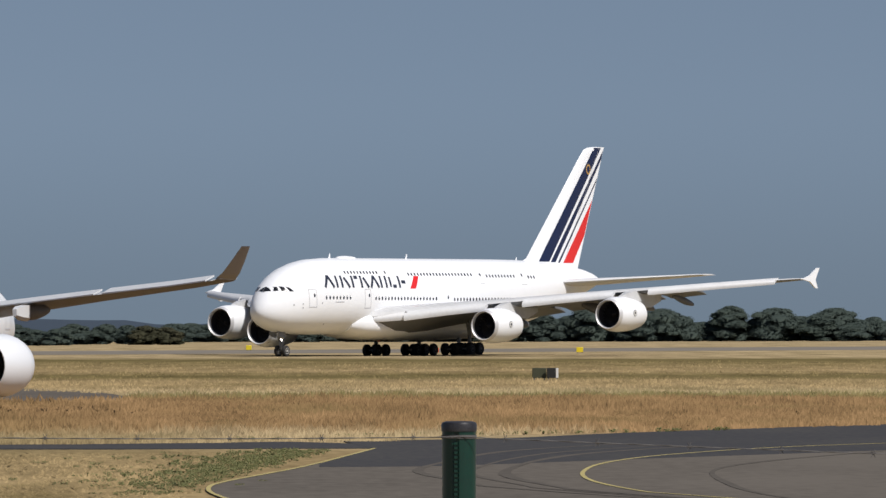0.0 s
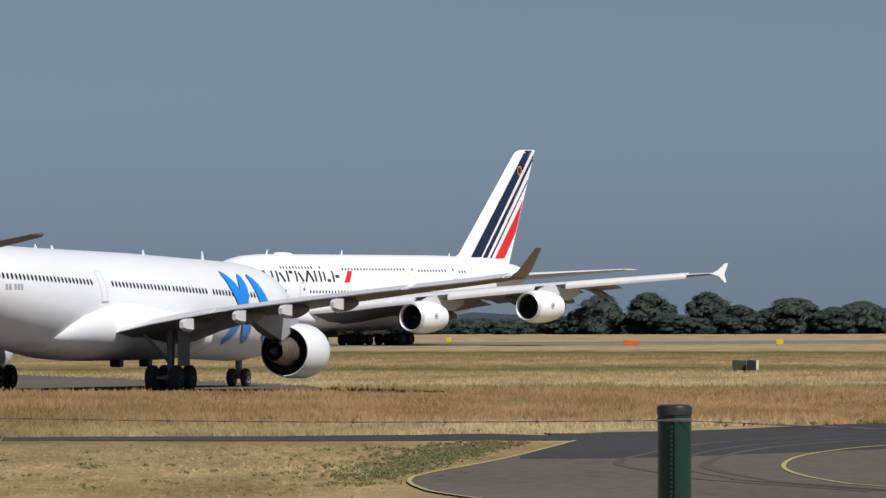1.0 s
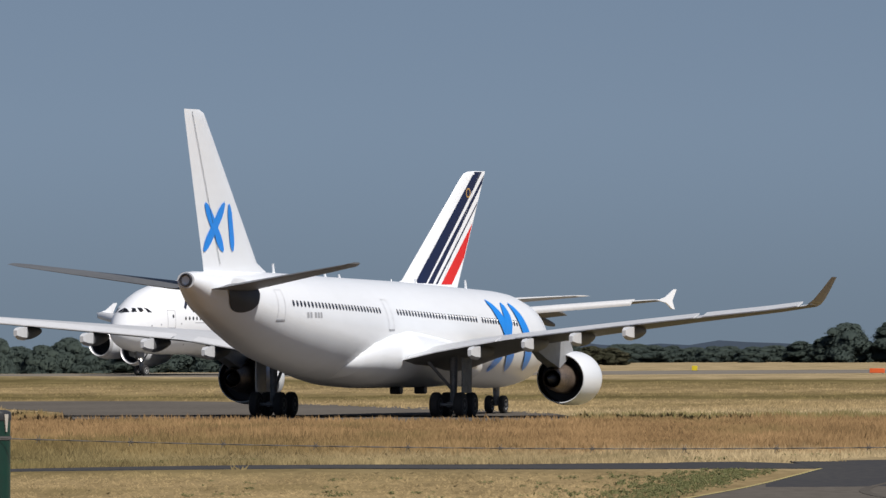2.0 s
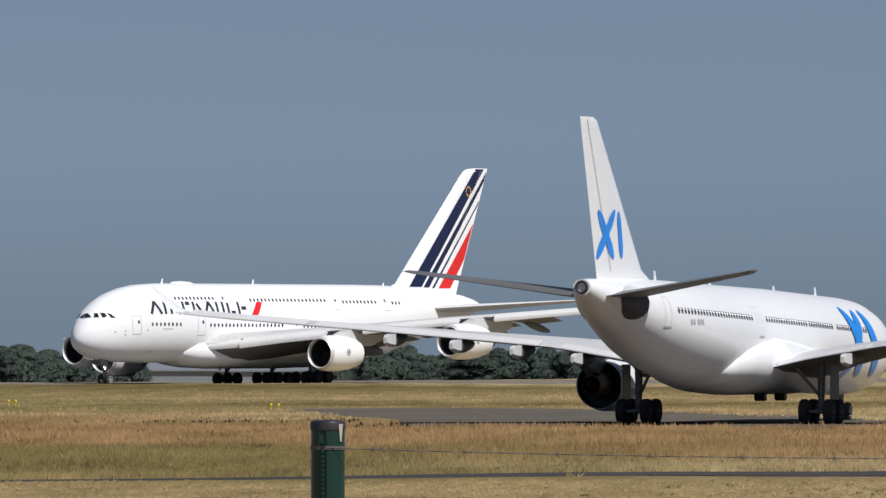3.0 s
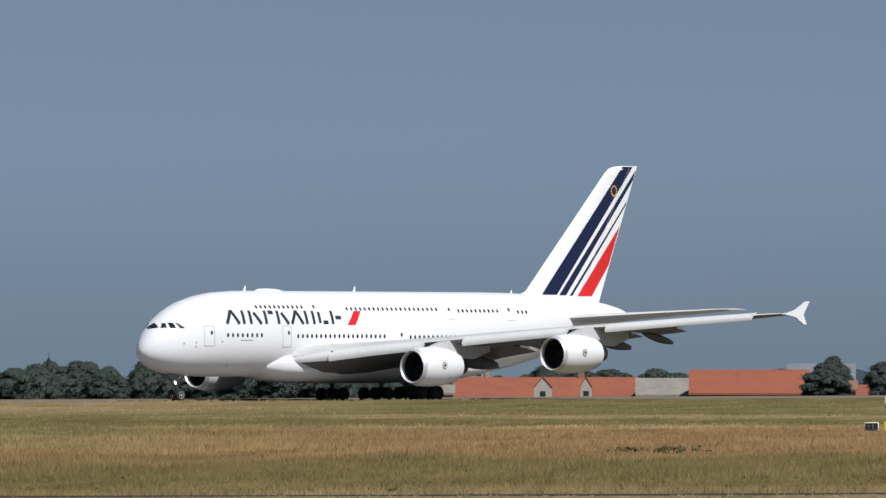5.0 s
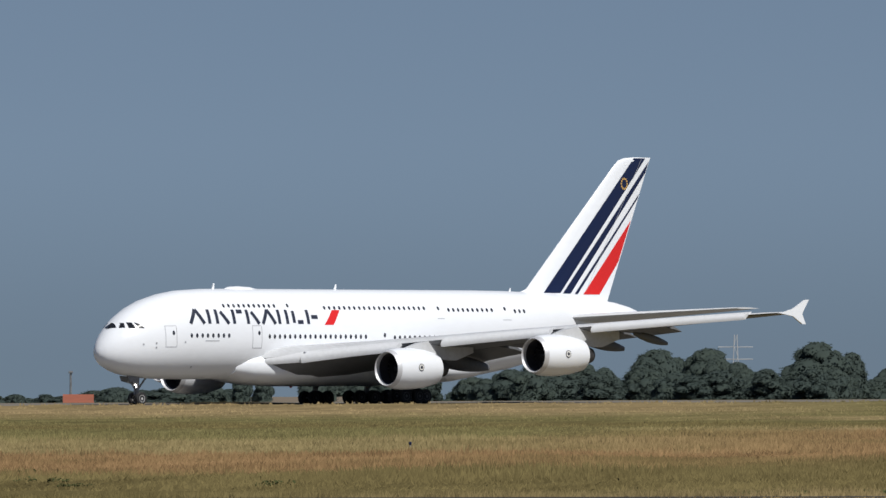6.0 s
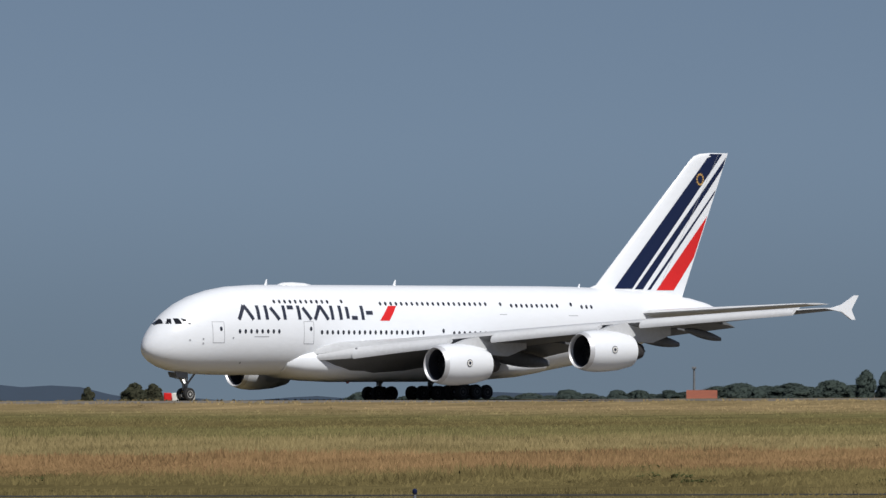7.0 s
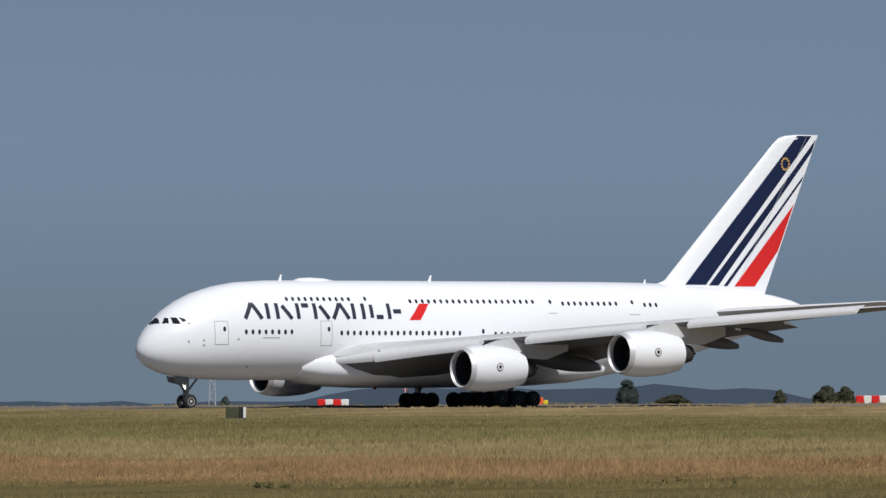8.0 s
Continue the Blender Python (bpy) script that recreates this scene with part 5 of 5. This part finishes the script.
def tree_model(seed, kind):
    """Trunk, limbs and a crown of many small leaf clumps on uneven lobes, open between them."""
    g = np.random.default_rng(seed)
    ob = new("tree")
    prof = PROFILES.get(kind, PROFILES["round"])
    lean = g.normal(0, .3, 2) if kind in ("round", "wide", "dry") else (0, 0)
    lobes = crown_lobes(g, prof, kind, lean)
    bm = bmesh.new()
    pts = [(0, 0, -1.5, .36), (g.normal(0, .08), 0, 1.6, .28), (g.normal(0, .15), g.normal(0, .15), 4.2, .2), (g.normal(0, .1), g.normal(0, .1), 7.4, .08)]
    for p, q in zip(pts, pts[1:]):
        rod(bm, p[:3], q[:3], p[3], q[3], 8)
    for c, _, _ in lobes[2:22:3]:        # limbs reach into the lobes
        rod(bm, (0, 0, max(.8, c[2] * .62)), c, .12, .04, 6)
    part("trunk", bm, M["bark"], ob)
    vs, fs, ns = [], [], []
    area = sum(r * h for _, r, h in lobes)
    leaf = .75 if kind in ("poplar", "conifer", "column") else 1.0
    for c, r, h in lobes:
        c = np.array(c)
        base = len(vs)                   # the dense heart of the lobe
        for v in range(6):
            for k in range(10):
                e, az = math.pi * (v + .5) / 6 - math.pi / 2, math.tau * k / 10
                d = np.array((math.cos(e) * math.cos(az), math.cos(e) * math.sin(az), math.sin(e)))
                p = c + d * np.array((r, r, h)) * .91 * (1 + .06 * g.normal())
                vs.append(np.array((p[0], p[1], max(.02, p[2]))))
                q = d * .5 + np.array((0, 0, .62))
                ns.append(q / np.linalg.norm(q))
                if v < 5:
                    k2 = (k + 1) % 10
                    fs.append((base + v * 10 + k, base + v * 10 + k2, base + v * 10 + 10 + k2, base + v * 10 + 10 + k))
        for _ in range(int(8000 * r * h / area) + 8):
            d = g.normal(size=3)
            d /= np.linalg.norm(d)
            wob = 1 + .22 * noise.noise((c[0] + d[0] * 2.1, c[1] + d[1] * 2.1, c[2] + d[2] * 2.1 + seed))
            k = (g.uniform(.88, 1.03) if g.random() < .86 else g.uniform(.9, 1.18)) * wob
            p = c + d * np.array((r, r, h)) * k
            if p[2] < .05:
                continue
            face = d * .45 + np.array((0, 0, .62)) + g.normal(size=3) * .22
            face /= np.linalg.norm(face)
            a = np.cross(face, g.normal(size=3))
            a /= np.linalg.norm(a)
            b = np.cross(face, a)
            s = g.uniform(.07, .24) * leaf
            i = len(vs)
            q = d * .45 + np.array((0, 0, .62)) + g.normal(size=3) * .12
            ns += [q / np.linalg.norm(q)] * 4
            vs += [p - a * s, p + b * s * .75 - face * s * .3, p + a * s * g.uniform(.6, 1.1), p - b * s * .75 - face * s * .3]
            fs += [(i, i + 2, i + 1), (i, i + 3, i + 2)]
    me = bpy.data.meshes.new("crown")
    me.from_pydata([tuple(v) for v in vs], [], fs)
    me.polygons.foreach_set("use_smooth", [True] * len(fs))
    me.normals_split_custom_set_from_vertices([tuple(q) for q in ns])
    me.materials.append(M["leaf_brown" if kind == "dry" else "leaf"])
    part("crown", me, None, ob)
    return ob


LABELS = {"round": "leafy dark green tree in the treeline beyond the runway", "wide": "broad dark green tree beyond the runway", "poplar": "tall slender poplar beyond the runway",
          "conifer": "dark pointed conifer with uneven boughs beyond the runway", "column": "clipped column-shaped tree beyond the runway", "dry": "brownish dry-leaved tree beyond the runway"}
MODELS = {k: [tree_model(11 * i + 5 * j, k) for j in range(m)] for i, (k, m) in enumerate((("round", 5), ("wide", 5), ("poplar", 1), ("conifer", 1), ("dry", 2), ("column", 1)))}
for k, obs in MODELS.items():
    for o in obs:
        tagged(o, LABELS[k], "tree", "trees beyond the runway")
used = set()
rng = random.Random(5)


def tree(az, el, wide, r=1450.0, kind="round"):
    """A tree at a bearing whose top shows at the elevation el and whose crown is wide degrees across."""
    p = polar(az, r)
    z0 = ground_z(p.x, p.y)
    h = max(2.5, EYE + r * math.tan(radians(el)) - z0)
    proto = rng.choice(MODELS[kind])
    base = {"poplar": 2.9, "column": 3.7, "conifer": 5.6, "wide": 8.0, "round": 6.2, "dry": 6.2}[kind]
    sx = min(3.0 * h / 9.6, max(.35 * h / 9.6, 1.08 * radians(wide) * r / base))
    m = pose(p.x, p.y, z0, 0, 0, rng.uniform(0, 360)) @ Matrix.Diagonal((sx, sx, h / 9.6, 1))
    if proto in used:
        k = proto.scale
        ob = copy_thing(proto, m @ Matrix.Diagonal((1 / k.x, 1 / k.y, 1 / k.z, 1)))
    else:
        used.add(proto)
        proto.matrix_basis = m
        ob = proto
    return ob


# single trees that stand out: bearing, top, width, distance, kind
for row in ((-.55, .085, .30, 1750, "wide"), (-.87, .095, .34, 1750, "round"), (-1.2, .1, .28, 1750, "round"), (-1.4, .02, .26, 1740, "round"), (-1.68, .065, .40, 1750, "wide"), (-1.95, .0, .24, 1730, "round"),
            (-2.2, .045, .36, 1750, "wide"), (-2.5, .06, .3, 1750, "round"), (-2.8, .05, .36, 1750, "wide"), (-3.15, .05, .36, 1750, "wide"), (-.3, -.03, .24, 1760, "round"),
            (.85, -.07, .2, 1500, "dry"), (1.0, -.06, .2, 1500, "dry"), (7.28, -.0, .24, 1350, "round"), (8.9, .115, .40, 1420, "conifer"), (9.0, -.045, .26, 1410, "round"), (8.78, -.06, .24, 1410, "round"),
            (10.36, .10, .42, 1330, "wide"), (10.18, .03, .25, 1340, "round"), (7.34, -.05, .30, 1180, "round"), (12.66, .160, .12, 1400, "poplar"), (12.79, .085, .09, 1500, "poplar"), (12.0, .01, .07, 1380, "conifer"),
            (11.3, .055, .34, 1400, "wide"), (11.0, .06, .36, 1420, "wide"), (13.35, -.125, .23, 1300, "wide"), (13.82, -.10, .13, 1300, "round"), (13.70, -.105, .13, 1310, "round"), (14.02, -.16, .28, 1450, "wide"), (13.08, -.24, .1, 1300, "wide"),
            (18.22, -.18, .16, 1300, "dry"), (18.08, -.185, .15, 1310, "dry"), (18.5, -.205, .09, 1300, "dry"), (19.405, -.145, .115, 1150, "column"), (19.15, -.235, .24, 1150, "dry"), (20.2, -.25, .2, 1300, "wide"),
            (16.9, -.235, .2, 1400, "wide"), (15.6, -.22, .22, 1400, "wide"), (14.45, -.205, .14, 1350, "wide"), (14.6, -.19, .12, 1350, "round"), (15.3, -.222, .16, 1350, "wide"), (15.16, -.225, .09, 1350, "round"), (21.83, -.245, .08, 1500, "round")):
    tree(*row)
# belts of trees: from, to, top, spread, distance
for a, b, el, dv, r in ((1.1, 1.9, -.065, .02, 1550), (1.9, 4.6, -.035, .035, 1500), (4.6, 5.75, -.05, .02, 1750), (5.8, 6.4, -.03, .03, 1250), (6.45, 7.0, -.03, .035, 1250), (6.1, 7.1, -.10, .03, 1300),
                        (7.6, 9.3, -.10, .03, 1500), (9.62, 10.0, -.04, .02, 1350), (10.0, 10.85, -.09, .03, 1350), (10.85, 11.45, .0, .03, 1400), (11.45, 12.22, -.035, .025, 1400), (10.2, 12.25, -.09, .03, 1300), (12.2, 12.62, -.115, .02, 1380), (12.75, 13.3, -.10, .02, 1850), (13.9, 15.2, -.21, .03, 1450),
                        (-3.4, -.3, -.03, .04, 1780), (-.4, 1.15, -.055, .015, 1800), (15.3, 16.6, -.255, .015, 1500)):
    az = a
    while az < b:
        tree(az, el + rng.uniform(-dv, dv), rng.uniform(.2, .34), r + rng.uniform(-40, 40), rng.choice(["round", "wide", "wide"]))
        az += rng.uniform(.10, .17)

for obs in MODELS.values():              # models that stand nowhere
    for o in obs:
        if o not in used:
            for c in (*o.children, o):
                bpy.data.objects.remove(c)


def far_field():
    """A dry field on a low rise among the trees."""
    bm = bmesh.new()
    rows = []
    for i in range(33):
        az = 12.55 + 1.5 * i / 32
        row = []
        for r, el in ((1430, -.40), (1520, -.275), (1600, -.245), (1680, -.243), (1760, -.40)):
            e = el - .10 * (1 - smooth(12.55, 12.8, az)) - .10 * smooth(13.75, 14.05, az) + .004 * noise.noise((az * 4, r * .01, 0))
            p = polar(az, r)
            row.append(bm.verts.new((p.x, p.y, EYE + r * math.tan(radians(e)))))
        rows.append(row)
    for a, b in zip(rows, rows[1:]):
        for k in range(4):
            bm.faces.new((a[k], b[k], b[k + 1], a[k + 1]))
    tagged(new("field", mesh_of("field", bm, M["stubble"])), "pale stubble field on a low rise", "field", kind="structure")


far_field()


def hills():
    """Wooded rises near the horizon."""
    bm = bmesh.new()
    prev = None
    nz = np.random.default_rng(3)
    for i in range(181):
        az = -6 + i * 32 / 180
        el = -.045 * smooth(2.5, .5, az) - .285 * smooth(1.5, 3.5, az) + .022 * noise.noise((az * 2.0, 0, 0)) + .020 * noise.noise((az * 9.0, 3, 0)) + .008 * nz.normal()
        el += .085 * smooth(18.0, 18.7, az) * (1 - smooth(21.1, 21.45, az)) + .20 * math.exp(-((az - 7.2) / .5) ** 2) + .03 * math.exp(-((az - 15.8) / .8) ** 2)
        p, q = polar(az, 4300), polar(az, 4700)
        row = [bm.verts.new((p.x, p.y, -40)), bm.verts.new((p.x, p.y, EYE + 4300 * math.tan(radians(el)))), bm.verts.new((q.x, q.y, EYE + 4700 * math.tan(radians(el - .15))))]
        if prev:
            for k in (0, 1):
                bm.faces.new((prev[k], row[k], row[k + 1], prev[k + 1]))
        prev = row
    tagged(new("backdrop", mesh_of("backdrop", bm, M["far_hill"])), "wooded hills on the horizon, haze in their blue colour", "hills", kind="structure")


hills()


# ---- grass and weeds ----
def on_paving(x, y):
    if -60 < x < -8 and 500 < y < 655 and (x > -36 - (y - 503) * .13) and (x < -10 - max(0, (y - 540)) * .24):
        return True
    if y < 345 + max(0, x) * 1.9 and x > 1.0 + (y - 322) * .06 and x > -3:
        return True
    for (x0, y0), (x1, y1), w in zip(road, road[1:], (10, 8, 5, 2, 1.8, 2, 3, 3)):
        if x1 <= x <= x0 and abs(y - (y0 + (y1 - y0) * (x - x0) / (x1 - x0))) < w:
            return True
    return False


def meadow():
    """Tall dry grass: upright blades in small fans, thicker in the unmown strips."""
    g = np.random.default_rng(8)
    vs, fs = [], []
    zones = ((225, 310, 30000, .04, .12), (318, 352, 11000, .14, .32), (345, 430, 46000, .22, .52), (425, 540, 44000, .20, .50), (540, 640, 20000, .12, .30), (640, 900, 18000, .10, .25))
    for r0, r1, n, h0, h1 in zones:
        for _ in range(n):
            az = g.uniform(-4.2, 24.0)
            r = math.sqrt(g.uniform(r0 * r0, r1 * r1)) / math.cos(radians(az - 9.5))
            x, y = -r * math.sin(radians(az)), r * math.cos(radians(az))
            u = -(RU.x * x + RU.y * y)
            if on_paving(x, y) or 622 < u < 690:
                continue
            z = ground_z(x, y)
            patch = .75 + .7 * noise.noise((x * .11, y * .03, 0)) + .3 * noise.noise((x * .5, y * .1, 5))
            h = g.uniform(h0, h1) * max(.35, patch)
            for k in range(3):
                w = g.uniform(.015, .055) * (1 + r / 800)
                ox, oy = g.normal(0, .16, 2)
                lean = g.normal(0, .13)
                i = len(vs)
                hh = h * g.uniform(.6, 1.1)
                vs += [(x + ox - w, y + oy, z - .03), (x + ox + w, y + oy + g.normal(0, .3) * w, z - .03), (x + ox + lean, y + oy, z + hh)]
                fs.append((i, i + 1, i + 2))
    for (x0, y0), (x1, y1), w in zip(road, road[1:], (7.5, 6, 5, 4, 3, 1.6, 1.2, .9)):
        for _ in range(1100):            # ragged far verge of the service road
            u = g.random()
            x, y = x0 + (x1 - x0) * u, y0 + (y1 - y0) * u + w + abs(g.normal(0, 1.6)) - .5
            if x > -3 and y < 340:
                continue
            h, z = g.uniform(.08, .34), ground_z(x, y)
            for k in range(3):
                ox, oy = g.normal(0, .16, 2)
                i = len(vs)
                vs += [(x + ox - .03, y + oy, z - .03), (x + ox + .03, y + oy, z - .03), (x + ox + g.normal(0, .1), y + oy, z + h * g.uniform(.6, 1.1))]
                fs.append((i, i + 1, i + 2))
    me = bpy.data.meshes.new("meadow_grass")
    me.from_pydata(vs, [], fs)
    me.polygons.foreach_set("use_smooth", [True] * len(fs))
    me.normals_split_custom_set_from_vertices([(.08, -.38, .92)] * len(vs))
    me.materials.append(M["grass"])
    tagged(new("meadow_grass", me), "tall dry straw-coloured meadow grass", "grass", kind="stuff")


meadow()


def weeds(name, label, places, seed, leaf="leaf_weed"):
    """Low leafy plants, too small and many to count."""
    g = np.random.default_rng(seed)
    vs, fs = [], []
    for x, y, size in places:
        z = ground_z(x, y)
        blobs = [(g.normal(0, size * .7), g.normal(0, size * .7), size * .22, size * .4, size * .24) for _ in range(4)]
        v, f, _ = leaf_cloud(g, blobs, 80, size * .1)
        n = len(vs)
        vs += [(x + p[0], y + p[1], z + max(-.02, p[2])) for p in v]
        fs += [tuple(n + k for k in q) for q in f]
    me = bpy.data.meshes.new(name)
    me.from_pydata(vs, [], fs)
    me.polygons.foreach_set("use_smooth", [True] * len(fs))
    me.normals_split_custom_set_from_vertices([(.08, -.38, .92)] * len(vs))
    me.materials.append(M[leaf])
    return tagged(new(name, me), label, "weeds", kind="stuff")


g = np.random.default_rng(21)
spots = []
for k in range(90):                     # along the far side of the service road
    x = 16 - 74 * k / 89
    y = 352 + 1.25 * (x - 1) if x > 1 else (342 + .35 * x if x > -17 else 335 + .76 * (x + 17))
    spots.append((x + g.normal(0, .5), y + g.uniform(0, 4), g.uniform(.15, .42)))
weeds("verge_weeds", "low green weeds along the road's edge", spots, 100)
spots = [(x, g.uniform(236, 304) + (x + 1) * .4, g.uniform(.10, .26)) for x in g.uniform(-17, -1, 110)]
spots += [(-3.4 + (y - 250) * .055 - abs(g.normal(0, 1.6)), y, g.uniform(.12, .28)) for y in g.uniform(252, 318, 330)]
spots += [(-3.0 + (y - 250) * .055 - abs(g.normal(0, .9)), y, g.uniform(.08, .2)) for y in g.uniform(240, 320, 260)]
weeds("apron_weeds", "pale green grass and weeds beside the apron", spots, 200)
spots = [(-63 + g.normal(0, 1.2), 431 + g.normal(0, 3), g.uniform(.4, .8)) for k in range(12)]
spots += [(x + g.normal(0, .5), y, g.uniform(.3, .6)) for x, y in ((-88.5, 330), (-84, 318), (-78, 322), (-118, 300), (-109, 316), (-41, 404), (-52, 415), (-95, 352), (-35, 402), (-36, 404)) for k in range(2)]
weeds("meadow_weeds", "leafy green weeds in the dry meadow", spots, 400, "leaf_dock")


# ---- movement ----
def motions():
    walk(big, [
        (0.0, pose(-5.90, 1032.96, 0, 1.0, 0, 236.47)),
        (0.2, pose(-11.87, 1021.66, 0, 1.0, 0, 236.47)),
        (0.5, pose(-21.03, 1024.81, 0, 1.0, 0, 236.46)),
        (1.0, pose(-36.52, 1104.68, 0, 1.0, 0, 236.52)),
        (1.5, pose(-53.96, 1097.07, 0, 1.0, 0, 236.50)),
        (2.0, pose(-71.27, 1056.40, 0, 1.0, 0, 236.55)),
        (3.3, pose(-116.88, 973.86, 0, 1.0, 0, 236.61)),
        (3.5, pose(-123.79, 958.68, 0, 1.0, 0, 236.65)),
        (4.0, pose(-141.61, 926.51, 0, 1.0, 0, 236.65)),
        (4.5, pose(-161.72, 916.27, 0, 1.0, 0, 236.57)),
        (6.0, pose(-221.78, 845.38, 0, 1.0, 0, 236.38)),
        (6.5, pose(-241.72, 820.96, 0, 1.0, 0, 236.33)),
        (7.0, pose(-273.43, 833.20, 0, 1.0, 0, 236.16)),
        (7.5, pose(-290.19, 790.31, 0, 1.0, 0, 236.19)),
        (8.0, pose(-301.91, 733.78, 0, 1.0, 0, 236.25)),
    ])
    walk(twin, [
        (0.0, pose(-15.68, 482.16, 0, 0, 0, 69.28)),
        (0.2, pose(-15.13, 482.09, 0, 0, 0, 69.79)),
        (0.5, pose(-14.44, 491.56, 0, 0, 0, 70.43)),
        (1.0, pose(-13.36, 550.47, 0, 0, 0, 71.59)),
        (1.5, pose(-13.47, 562.48, 0, 0, 0, 72.89)),
        (2.0, pose(-13.25, 559.25, 0, 0, 0, 74.52)),
        (3.3, pose(-13.06, 561.44, 0, 0, 0, 77.95)),
        (3.5, pose(-12.74, 560.85, 0, 0, 0, 78.28)),
        (4.0, pose(-11.80, 561.24, 0, 0, 0, 79.11)),
        (4.5, pose(-12.20, 568.00, 0, 0, 0, 79.93)),
        (6.0, pose(-10.80, 577.00, 0, 0, 0, 81.0)),
        (8.0, pose(-8.90, 589.00, 0, 0, 0, 82.0)),
    ])


motions()
